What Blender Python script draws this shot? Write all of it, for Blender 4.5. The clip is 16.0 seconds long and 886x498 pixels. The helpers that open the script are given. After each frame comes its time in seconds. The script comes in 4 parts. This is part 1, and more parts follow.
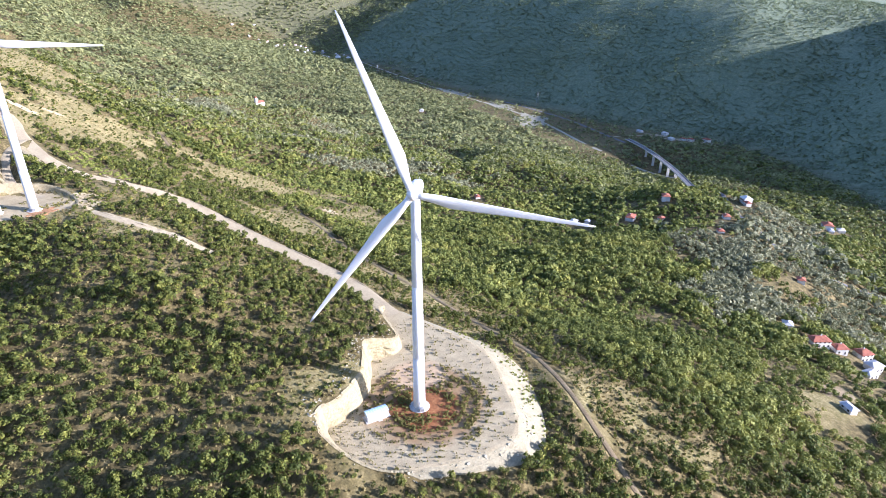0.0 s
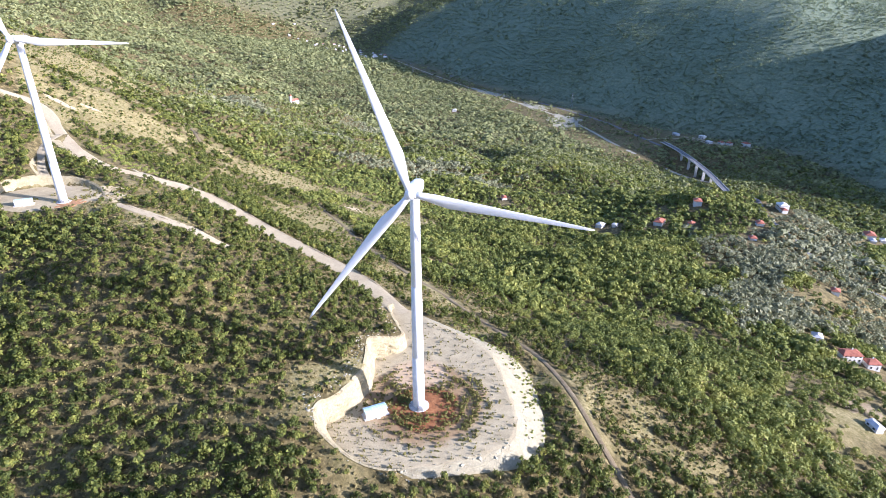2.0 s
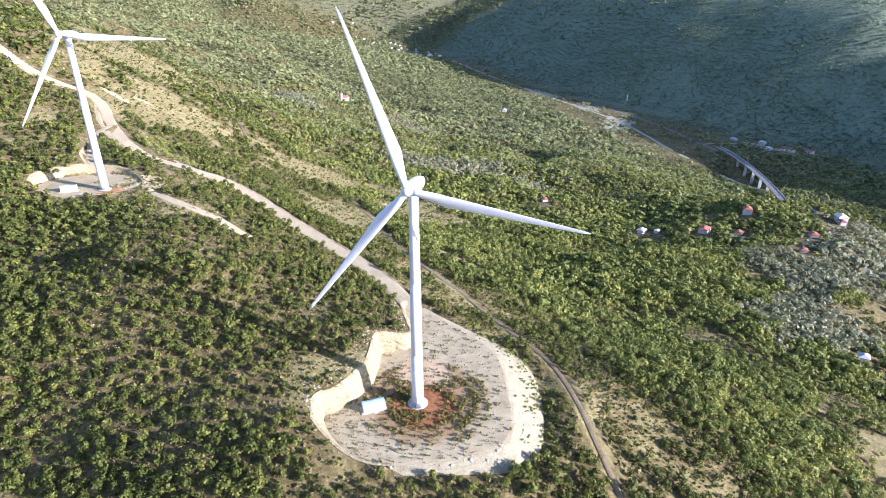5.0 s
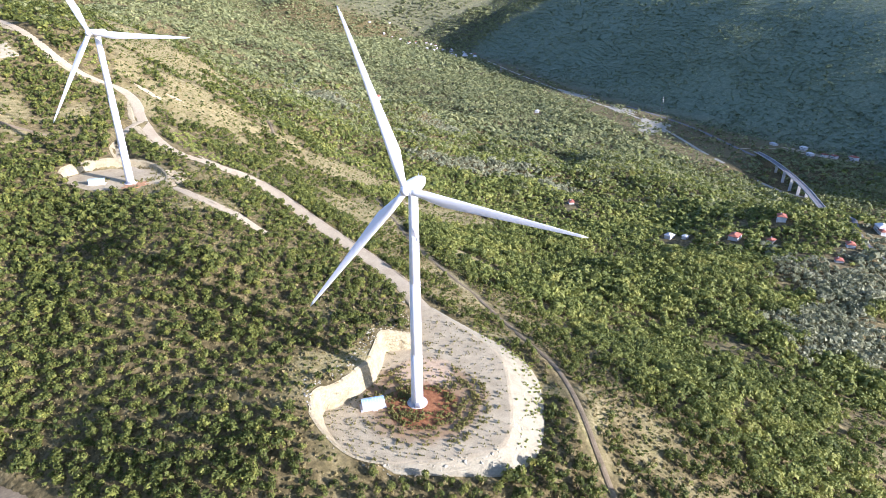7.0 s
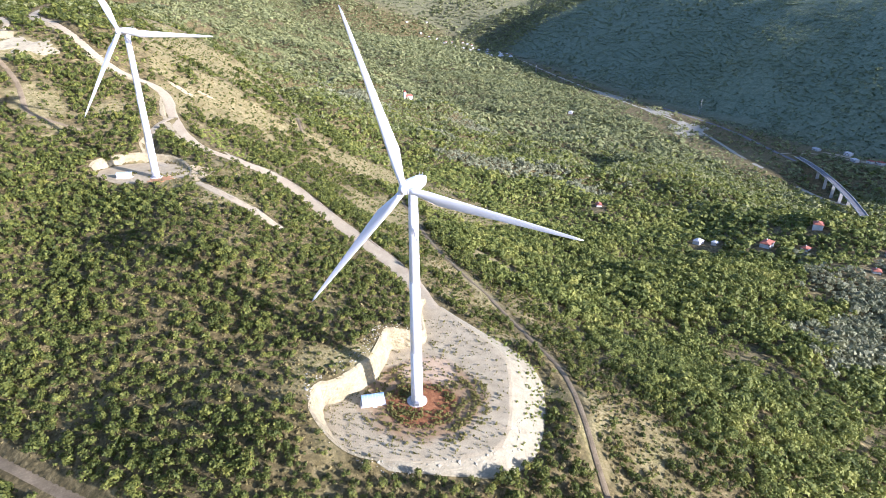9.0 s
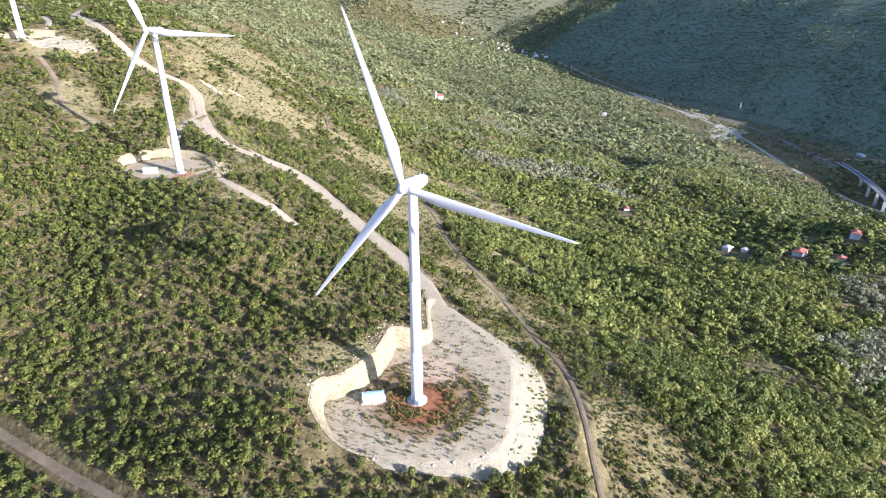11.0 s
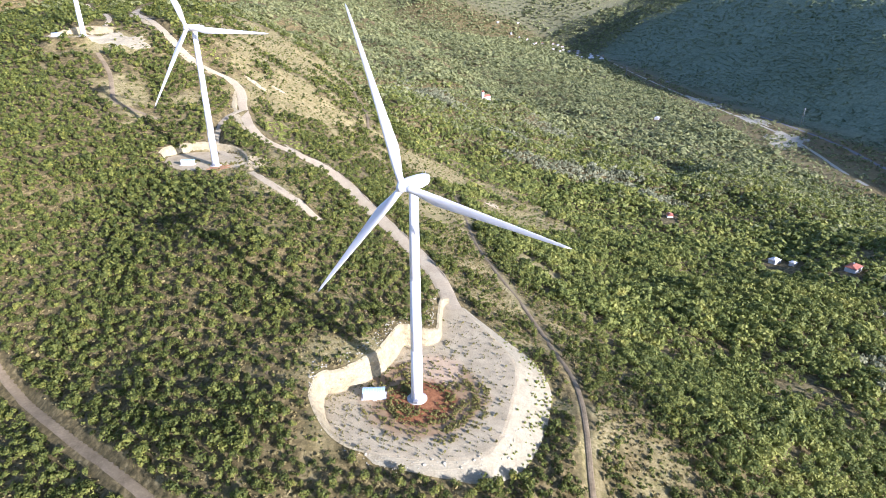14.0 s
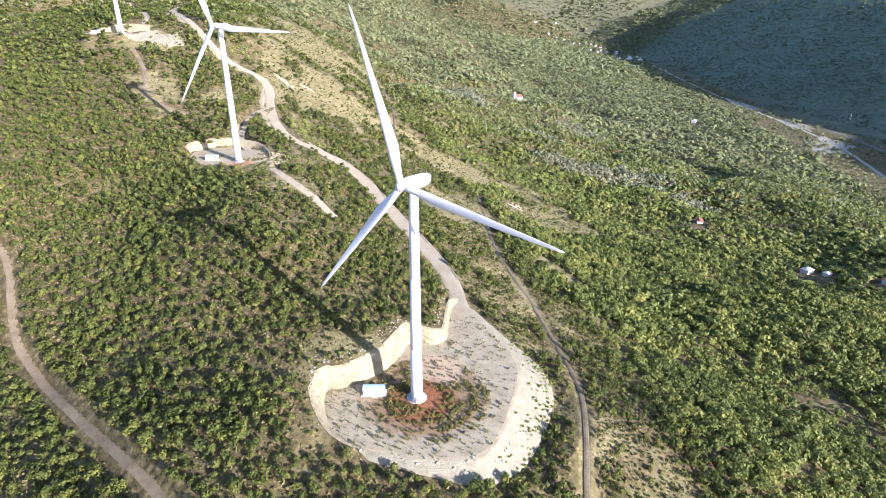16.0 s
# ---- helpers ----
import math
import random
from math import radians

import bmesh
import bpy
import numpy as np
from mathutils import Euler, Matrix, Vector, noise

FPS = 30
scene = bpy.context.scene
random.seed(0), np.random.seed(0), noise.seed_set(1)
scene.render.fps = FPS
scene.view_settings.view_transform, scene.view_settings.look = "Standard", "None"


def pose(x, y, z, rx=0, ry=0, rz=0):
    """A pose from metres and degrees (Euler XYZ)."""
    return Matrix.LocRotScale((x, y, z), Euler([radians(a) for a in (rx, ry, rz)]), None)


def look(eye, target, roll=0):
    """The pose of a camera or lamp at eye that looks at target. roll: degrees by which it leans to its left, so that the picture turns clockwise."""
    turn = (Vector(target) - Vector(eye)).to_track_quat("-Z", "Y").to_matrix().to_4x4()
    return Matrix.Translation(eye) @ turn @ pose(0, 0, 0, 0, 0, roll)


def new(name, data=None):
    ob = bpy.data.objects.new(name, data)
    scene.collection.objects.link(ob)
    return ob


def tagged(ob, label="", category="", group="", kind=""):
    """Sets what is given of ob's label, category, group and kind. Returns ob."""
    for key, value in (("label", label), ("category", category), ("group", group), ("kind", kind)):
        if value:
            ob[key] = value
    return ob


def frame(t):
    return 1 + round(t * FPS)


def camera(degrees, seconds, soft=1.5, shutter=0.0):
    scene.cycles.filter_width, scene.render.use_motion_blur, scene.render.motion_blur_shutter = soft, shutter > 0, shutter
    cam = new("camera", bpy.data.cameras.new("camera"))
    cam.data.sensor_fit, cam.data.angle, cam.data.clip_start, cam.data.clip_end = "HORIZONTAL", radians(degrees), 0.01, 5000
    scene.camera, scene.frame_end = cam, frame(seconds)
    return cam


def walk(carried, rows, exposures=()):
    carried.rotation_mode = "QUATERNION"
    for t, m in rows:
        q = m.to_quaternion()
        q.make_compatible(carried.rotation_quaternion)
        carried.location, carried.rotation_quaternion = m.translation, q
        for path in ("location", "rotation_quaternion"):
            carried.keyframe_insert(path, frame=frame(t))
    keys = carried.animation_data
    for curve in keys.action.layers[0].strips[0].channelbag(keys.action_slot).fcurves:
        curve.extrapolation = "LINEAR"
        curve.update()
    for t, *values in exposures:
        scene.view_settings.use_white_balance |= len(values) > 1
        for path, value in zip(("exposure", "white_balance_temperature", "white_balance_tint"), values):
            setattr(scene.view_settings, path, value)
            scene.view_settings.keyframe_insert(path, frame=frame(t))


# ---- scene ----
cam = camera(75.3, 16.0, 0.65)
PATH = [
    (0, (-98.742, -131.38, 133.694), (-97.57, -129.975, 132.886), 0.0),
    (1, (-94.331, -134.546, 133.636), (-93.205, -133.104, 132.828), -0.1),
    (2, (-90.102, -137.616, 133.549), (-89.022, -136.14, 132.741), -0.0),
    (3, (-85.681, -140.63, 133.375), (-84.647, -139.121, 132.567), -0.0),
    (4, (-81.07, -143.59, 133.15), (-80.086, -142.048, 132.341), -0.0),
    (6.5, (-69.67, -149.622, 132.872), (-68.809, -148.009, 132.062), 0.1),
    (7, (-67.412, -150.777, 132.88), (-66.575, -149.15, 132.07), 0.1),
    (8, (-62.83, -153.194, 132.907), (-62.043, -151.542, 132.098), 0.1),
    (9, (-58.045, -155.42, 132.823), (-57.312, -153.745, 132.013), 0.1),
    (11.5, (-46.275, -159.974, 132.763), (-45.671, -158.248, 131.953), 0.1),
    (12.5, (-41.389, -161.33, 132.76), (-40.838, -159.587, 131.948), 0.2),
    (13.5, (-36.556, -162.703, 132.645), (-36.059, -160.943, 131.835), 0.2),
    (14.5, (-31.516, -163.894, 132.552), (-31.074, -162.12, 131.741), 0.3),
    (16, (-24.008, -165.613, 132.773), (-23.648, -163.821, 131.961), 0.4),
]
walk(cam, [(t, look(eye, target, roll)) for t, eye, target, roll in PATH], [(0, 1.54, 5380, 26), (16, 1.46, 5380, 26)])

# ---- light ----
SUN_HEIGHT, SUN_TURN = radians(17.5), math.atan2(0.584, -0.812)
world = bpy.data.worlds.new("sky")
scene.world = world
world.use_nodes = True
sky = world.node_tree.nodes.new("ShaderNodeTexSky")
sky.sky_type, sky.sun_disc, sky.sun_elevation, sky.sun_rotation = "NISHITA", False, SUN_HEIGHT, SUN_TURN
sky.air_density, sky.dust_density, sky.ozone_density = 1.0, 1.0, 2.0
back = world.node_tree.nodes["Background"]
back.inputs["Strength"].default_value = 0.105
world.node_tree.links.new(sky.outputs[0], back.inputs[0])
sun = new("sun", bpy.data.lights.new("sun", "SUN"))
sun.data.energy, sun.data.angle, sun.data.color = 5.0, radians(0.6), (1.0, 0.93, 0.82)
sun.matrix_world = look((300 * math.sin(SUN_TURN), 300 * math.cos(SUN_TURN), 300 * math.tan(SUN_HEIGHT)), (0, 0, 0))

# ---- materials ----
def blank(name, rough=0.9):
    m = bpy.data.materials.new(name)
    m.use_nodes = True
    b = m.node_tree.nodes["Principled BSDF"]
    b.inputs["Roughness"].default_value = rough
    b.inputs["Specular IOR Level"].default_value = 0.25
    return m, m.node_tree.nodes, m.node_tree.links, b


def ramp(nodes, links, source, stops):
    r = nodes.new("ShaderNodeValToRGB")
    while len(r.color_ramp.elements) < len(stops):
        r.color_ramp.elements.new(0.5)
    for e, (p, c) in zip(r.color_ramp.elements, stops):
        e.position, e.color = p, (*c, 1)
    links.new(source, r.inputs[0])
    return r.outputs[0]


def place(nodes):
    return nodes.new("ShaderNodeNewGeometry").outputs["Position"]


def grain(nodes, links, where, scale, detail=4.0, rough=0.6):
    n = nodes.new("ShaderNodeTexNoise")
    n.inputs["Scale"].default_value, n.inputs["Detail"].default_value, n.inputs["Roughness"].default_value = scale, detail, rough
    links.new(where, n.inputs["Vector"])
    return n.outputs["Fac"]


def mixed(nodes, links, fac, a, b, mode="MIX"):
    m = nodes.new("ShaderNodeMix")
    m.data_type, m.blend_type = "RGBA", mode
    for value, socket in ((fac, m.inputs["Factor"]), (a, m.inputs["A"]), (b, m.inputs["B"])):
        if isinstance(value, (int, float)):
            socket.default_value = value
        elif isinstance(value, tuple):
            socket.default_value = (*value, 1)
        else:
            links.new(value, socket)
    return m.outputs["Result"]


def relief(nodes, links, height, b, strength, distance):
    bump = nodes.new("ShaderNodeBump")
    bump.inputs["Strength"].default_value, bump.inputs["Distance"].default_value = strength, distance
    links.new(height, bump.inputs["Height"])
    links.new(bump.outputs[0], b.inputs["Normal"])


def math_node(nodes, links, kind, a, b=0.0):
    m = nodes.new("ShaderNodeMath")
    m.operation = kind
    for value, socket in ((a, m.inputs[0]), (b, m.inputs[1])):
        if isinstance(value, (int, float)):
            socket.default_value = value
        else:
            links.new(value, socket)
    return m.outputs[0]


def earth(name, light, mid, dark, coarse=0.05, fine=0.9, bumps=0.3):
    m, n, l, b = blank(name, 0.95)
    p = place(n)
    big = ramp(n, l, grain(n, l, p, coarse, 6), [(0.36, dark), (0.5, mid), (0.66, light)])
    small = ramp(n, l, grain(n, l, p, fine, 8, 0.7), [(0.3, tuple(0.62 * c for c in mid)), (0.52, mid), (0.72, tuple(min(1, 1.25 * c) for c in light))])
    l.new(mixed(n, l, 0.5, big, small), b.inputs["Base Color"])
    relief(n, l, grain(n, l, p, fine * 1.6, 8, 0.7), b, 0.8, bumps)
    return m


def ground_material():
    m, n, l, b = blank("hillside_soil", 0.97)
    p = place(n)
    dry = ramp(n, l, grain(n, l, p, 0.06, 8, 0.65), [(0.34, (0.20, 0.160, 0.066)), (0.5, (0.305, 0.240, 0.108)), (0.64, (0.41, 0.328, 0.168))])
    tuft = ramp(n, l, grain(n, l, p, 1.1, 8, 0.75), [(0.38, (0.090, 0.088, 0.028)), (0.52, (0.27, 0.228, 0.098)), (0.68, (0.45, 0.385, 0.215))])
    soil = mixed(n, l, 0.6, dry, tuft)
    clump = ramp(n, l, grain(n, l, p, 0.28, 8, 0.7), [(0.44, (1.0, 1.0, 1.0)), (0.6, (0.50, 0.54, 0.36))])
    soil = mixed(n, l, 0.8, soil, clump, "MULTIPLY")
    litter = ramp(n, l, grain(n, l, p, 0.35, 8, 0.7), [(0.35, (0.048, 0.040, 0.014)), (0.52, (0.132, 0.102, 0.040)), (0.68, (0.28, 0.222, 0.098))])
    a = n.new("ShaderNodeAttribute")
    a.attribute_name = "cover"
    c = mixed(n, l, a.outputs["Fac"], soil, litter)
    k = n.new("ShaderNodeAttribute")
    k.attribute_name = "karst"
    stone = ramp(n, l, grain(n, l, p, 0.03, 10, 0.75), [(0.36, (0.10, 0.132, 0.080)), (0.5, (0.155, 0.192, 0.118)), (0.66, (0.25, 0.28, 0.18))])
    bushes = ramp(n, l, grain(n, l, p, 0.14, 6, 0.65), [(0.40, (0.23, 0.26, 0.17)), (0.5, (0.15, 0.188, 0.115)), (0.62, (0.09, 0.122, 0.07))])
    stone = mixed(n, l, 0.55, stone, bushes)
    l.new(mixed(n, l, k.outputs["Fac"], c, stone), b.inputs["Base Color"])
    relief(n, l, grain(n, l, p, 1.3, 8, 0.7), b, 0.9, 0.35)
    return m


def pad_material():
    m, n, l, b = blank("pad_gravel", 0.95)
    p = place(n)
    grey = ramp(n, l, grain(n, l, p, 0.16, 8, 0.6), [(0.35, (0.325, 0.262, 0.155)), (0.52, (0.44, 0.358, 0.22)), (0.66, (0.53, 0.44, 0.275))])
    stones = ramp(n, l, grain(n, l, p, 2.2, 8, 0.75), [(0.36, (0.20, 0.168, 0.095)), (0.55, (0.42, 0.358, 0.212)), (0.7, (0.56, 0.495, 0.32))])
    gravel = mixed(n, l, 0.5, grey, stones)
    red = ramp(n, l, grain(n, l, p, 0.5, 8, 0.7), [(0.3, (0.13, 0.062, 0.026)), (0.5, (0.25, 0.10, 0.038)), (0.7, (0.36, 0.18, 0.075))])
    sandy = ramp(n, l, grain(n, l, p, 0.8, 8, 0.7), [(0.3, (0.42, 0.295, 0.165)), (0.7, (0.56, 0.42, 0.26))])

    def patch(x, y, r, soft, wander, scale):
        d = n.new("ShaderNodeVectorMath")
        d.operation = "DISTANCE"
        l.new(p, d.inputs[0])
        d.inputs[1].default_value = (x, y, 0)
        far = math_node(n, l, "ADD", d.outputs["Value"], math_node(n, l, "MULTIPLY", grain(n, l, p, scale, 6), wander))
        k = n.new("ShaderNodeMapRange")
        l.new(far, k.inputs["Value"])
        for name, value in (("From Min", r - soft + wander / 2), ("From Max", r + soft + wander / 2), ("To Min", 1.0), ("To Max", 0.0)):
            k.inputs[name].default_value = value
        return k.outputs["Result"]

    c = mixed(n, l, math_node(n, l, "MULTIPLY", patch(3, 1, 22, 2.5, 12, 0.14), 0.8), gravel, (0.27, 0.165, 0.075))
    c = mixed(n, l, patch(10, 14, 11, 2, 6, 0.2), c, sandy)
    c = mixed(n, l, patch(1, -2, 12.5, 1.5, 9, 0.25), c, red)
    l.new(c, b.inputs["Base Color"])
    relief(n, l, grain(n, l, p, 2.5, 8, 0.7), b, 0.7, 0.12)
    return m


def foliage(name, dark, mid, light, yellow, patch=0.11, leafy=1.6, bumps=0.0):
    m, n, l, b = blank(name, 0.6)
    g = n.new("ShaderNodeNewGeometry")
    fine = grain(n, l, g.outputs["Position"], leafy, 4, 0.7)
    leaf = ramp(n, l, math_node(n, l, "ADD", math_node(n, l, "MULTIPLY", g.outputs["Random Per Island"], 0.7), math_node(n, l, "MULTIPLY", math_node(n, l, "SUBTRACT", fine, 0.35), 0.9)), [(0.0, dark), (0.5, mid), (0.9, light), (1.0, yellow)])
    stand = ramp(n, l, grain(n, l, g.outputs["Position"], patch, 5, 0.6), [(0.36, dark), (0.5, mid), (0.62, light), (0.75, yellow)])
    l.new(mixed(n, l, 0.5, leaf, stand), b.inputs["Base Color"])
    b.inputs["Specular IOR Level"].default_value = 0.2
    if bumps:
        relief(n, l, fine, b, 1.0, bumps)
    t = n.new("ShaderNodeBsdfTranslucent")
    l.new(mixed(n, l, 0.5, leaf, stand), t.inputs["Color"])
    s = n.new("ShaderNodeMixShader")
    s.inputs[0].default_value = 0.27
    l.new(b.outputs[0], s.inputs[1])
    l.new(t.outputs[0], s.inputs[2])
    l.new(s.outputs[0], n["Material Output"].inputs["Surface"])
    return m


def coat(name, colour, rough=0.5, metal=0.0, dirt=0.12, scale=0.5):
    m, n, l, b = blank(name, rough)
    p = place(n)
    worn = tuple(c * (1 - 2.2 * dirt) for c in colour)
    l.new(ramp(n, l, grain(n, l, p, scale, 8, 0.65), [(0.3, worn), (0.55, colour), (0.8, tuple(min(1, c * 1.04) for c in colour))]), b.inputs["Base Color"])
    b.inputs["Metallic"].default_value = metal
    return m


M_GROUND = ground_material()
M_PAD = pad_material()
M_CUT = earth("cut_limestone", (0.385, 0.335, 0.20), (0.315, 0.268, 0.155), (0.215, 0.175, 0.097), 0.22, 1.1, 0.5)
M_FILL = earth("limestone_spoil", (0.375, 0.340, 0.225), (0.322, 0.284, 0.182), (0.247, 0.212, 0.130), 0.3, 1.4, 0.3)
M_ROAD = earth("road_gravel", (0.449, 0.382, 0.246), (0.382, 0.319, 0.202), (0.308, 0.252, 0.156), 0.12, 1.2, 0.12)
M_TRACK = earth("track_dirt", (0.30, 0.238, 0.138), (0.215, 0.166, 0.094), (0.13, 0.10, 0.053), 0.12, 1.2, 0.15)
M_DUST = earth("pad_dust", (0.481, 0.405, 0.248), (0.410, 0.333, 0.194), (0.285, 0.225, 0.116), 0.16, 0.9, 0.15)
M_REDSOIL = earth("rusty_soil", (0.40, 0.235, 0.12), (0.33, 0.175, 0.08), (0.22, 0.105, 0.045), 0.3, 1.1, 0.12)
M_ASPHALT = earth("old_asphalt", (0.20, 0.20, 0.20), (0.15, 0.15, 0.15), (0.11, 0.11, 0.11), 0.1, 0.8, 0.03)
M_STONE = earth("pale_stone", (0.455, 0.430, 0.318), (0.366, 0.340, 0.249), (0.247, 0.230, 0.163), 0.8, 2.5, 0.2)
M_SHRUB = foliage("shrub_leaves", (0.024, 0.038, 0.009), (0.090, 0.110, 0.022), (0.245, 0.250, 0.050), (0.46, 0.39, 0.075), 0.2, 1.8, 0.2)
M_WOOD = foliage("oak_leaves", (0.046, 0.068, 0.016), (0.165, 0.192, 0.042), (0.325, 0.325, 0.076), (0.52, 0.45, 0.11), 0.05, 1.3, 0.25)
M_OLIVE = foliage("olive_leaves", (0.135, 0.150, 0.070), (0.245, 0.252, 0.138), (0.365, 0.360, 0.21), (0.47, 0.445, 0.28), 0.05, 1.0, 0.4)
# oak leaves again, paler and greyer: distance haze put into their colour
M_HAZEWOOD = foliage("hazed_oak_leaves", (0.095, 0.118, 0.046), (0.225, 0.242, 0.096), (0.365, 0.360, 0.150), (0.49, 0.45, 0.20), 0.03, 0.7, 0.8)
M_SCRUB = foliage("macchia_leaves", (0.11, 0.145, 0.075), (0.20, 0.245, 0.130), (0.31, 0.345, 0.19), (0.42, 0.425, 0.26), 0.03, 0.5, 0.8)
M_BRIGHT = foliage("bracken_leaves", (0.12, 0.15, 0.032), (0.23, 0.26, 0.055), (0.35, 0.36, 0.085), (0.48, 0.43, 0.13), 0.2)
M_WEED = foliage("weed_leaves", (0.10, 0.098, 0.028), (0.18, 0.168, 0.045), (0.28, 0.245, 0.065), (0.38, 0.25, 0.09), 0.5)
M_STRAW = foliage("straw_tufts", (0.12, 0.10, 0.035), (0.23, 0.19, 0.072), (0.36, 0.30, 0.13), (0.46, 0.39, 0.19), 0.3)
M_BARK = coat("bark", (0.16, 0.12, 0.085), 0.95, 0, 0.2, 3)
M_WHITE = coat("turbine_paint", (0.66, 0.668, 0.668), 0.38, 0, 0.02, 0.15)
M_GREY = coat("turbine_grey", (0.45, 0.46, 0.47), 0.5, 0, 0.05, 0.5)
M_CONCRETE = coat("concrete", (0.52, 0.50, 0.46), 0.9, 0, 0.14, 0.9)
M_KIOSK = coat("kiosk_paint", (0.704, 0.704, 0.686), 0.5, 0, 0.05, 0.8)
M_KIOSK_ROOF = coat("kiosk_roof_sheet", (0.40, 0.58, 0.72), 0.35, 0.0, 0.06, 0.8)
M_WALL = coat("house_plaster", (0.684, 0.657, 0.612), 0.9, 0, 0.1, 0.3)
M_TILE = coat("clay_tile", (0.37, 0.135, 0.085), 0.85, 0, 0.2, 0.5)
M_SLATE = coat("grey_sheet", (0.50, 0.50, 0.50), 0.7, 0, 0.12, 0.4)
M_DARK = coat("dark_joinery", (0.07, 0.065, 0.06), 0.5, 0, 0.1, 1)
M_STEEL = coat("galvanised_steel", (0.36, 0.37, 0.38), 0.5, 0.7, 0.1, 1)
M_GLASS, _n, _l, _b = blank("window_glass", 0.06)
_b.inputs["Base Color"].default_value = (0.03, 0.035, 0.04, 1)
_b.inputs["Specular IOR Level"].default_value = 0.6

# ---- the lie of the land ----
EASTINGS = [-520, -210, -120, -60, 0, 70, 170, 330, 650]
SECTIONS = [  # northing, and heights of the hillside along the eastings
    (-130, [-132, -66, -48, -38, -32, -35, -64, -103, -173]),
    (-20, [-90, -51, -24, -2, 1, -11, -43, -83, -139]),
    (50, [-63, -45, -7, 12, 10, -15, -53, -76, -120]),
    (110, [-39, -11, 15, 30, 12, -17, -56, -73, -108]),
    (210, [22, 38, 33, 35, 14, -21, -60, -92, -105]),
    (330, [69, 69, 61, 43, 15, -23, -62, -111, -123]),
    (480, [114, 110, 102, 70, 41, -5, -54, -97, -131]),
    (800, [158, 133, 112, 89, 58, 10, -21, -63, -141]),
    (1400, [183, 149, 131, 112, 88, 58, 24, -25, -150]),
    (3000, [201, 180, 170, 160, 150, 138, 118, 65, -60]),
]
HEIGHTS = np.array([row for _, row in SECTIONS], float)
NORTHINGS = [n for n, _ in SECTIONS]


def smooth(a, b, v):
    t = np.clip((v - a) / (b - a), 0, 1)
    return t * t * (3 - 2 * t)


def weights(v, knots):
    u = np.interp(v, knots, np.arange(len(knots)))
    i = np.clip(np.floor(u).astype(int), 0, len(knots) - 2)
    f = u - i
    w = (-.5 * f + f * f - .5 * f**3, 1 - 2.5 * f * f + 1.5 * f**3, .5 * f + 2 * f * f - 1.5 * f**3, -.5 * f * f + .5 * f**3)
    return [(np.clip(i - 1 + k, 0, len(knots) - 1), w[k]) for k in range(4)]


def lattice(i, j, seed):
    v = np.sin(i * 127.1 + j * 311.7 + seed * 74.7) * 43758.5453
    return v - np.floor(v)


def rough(x, y, size, seed=0):
    """Smooth random relief from -1 to 1 with hills about that size."""
    u, v = x / size + 0.37 * y / size, y / size - 0.37 * x / size
    i, j = np.floor(u), np.floor(v)
    f, g = u - i, v - j
    f, g = f * f * (3 - 2 * f), g * g * (3 - 2 * g)
    a = lattice(i, j, seed) * (1 - f) + lattice(i + 1, j, seed) * f
    b = lattice(i, j + 1, seed) * (1 - f) + lattice(i + 1, j + 1, seed) * f
    return 2 * (a * (1 - g) + b * g) - 1


def foot(y):
    """Easting of the foot of the shaded mountain across the valley."""
    return np.interp(y, [-2000, 60, 250, 400, 630, 870, 1213, 1516, 2000, 2623, 3000, 3329, 3500, 3700, 3950], [860, 930, 1080, 1160, 1145, 1165, 1205, 1275, 1409, 1540, 1590, 1522, 1359, 1106, 700])


def brink(y):
    """Easting where the near hills run out on the valley floor."""
    return np.interp(y, [-2000, 60, 440, 530, 642, 816, 944, 1185, 1538, 1978, 2545, 3000, 3300, 3500, 3700], [780, 800, 770, 815, 860, 905, 965, 1055, 1150, 1285, 1490, 1470, 1370, 1150, 880])


def valley_floor(y):
    """Height of the valley floor, which climbs to a saddle at its far end."""
    return np.interp(y, [2800, 3329, 3500, 3700, 4300], [-158, -112, -15, 73, 280])


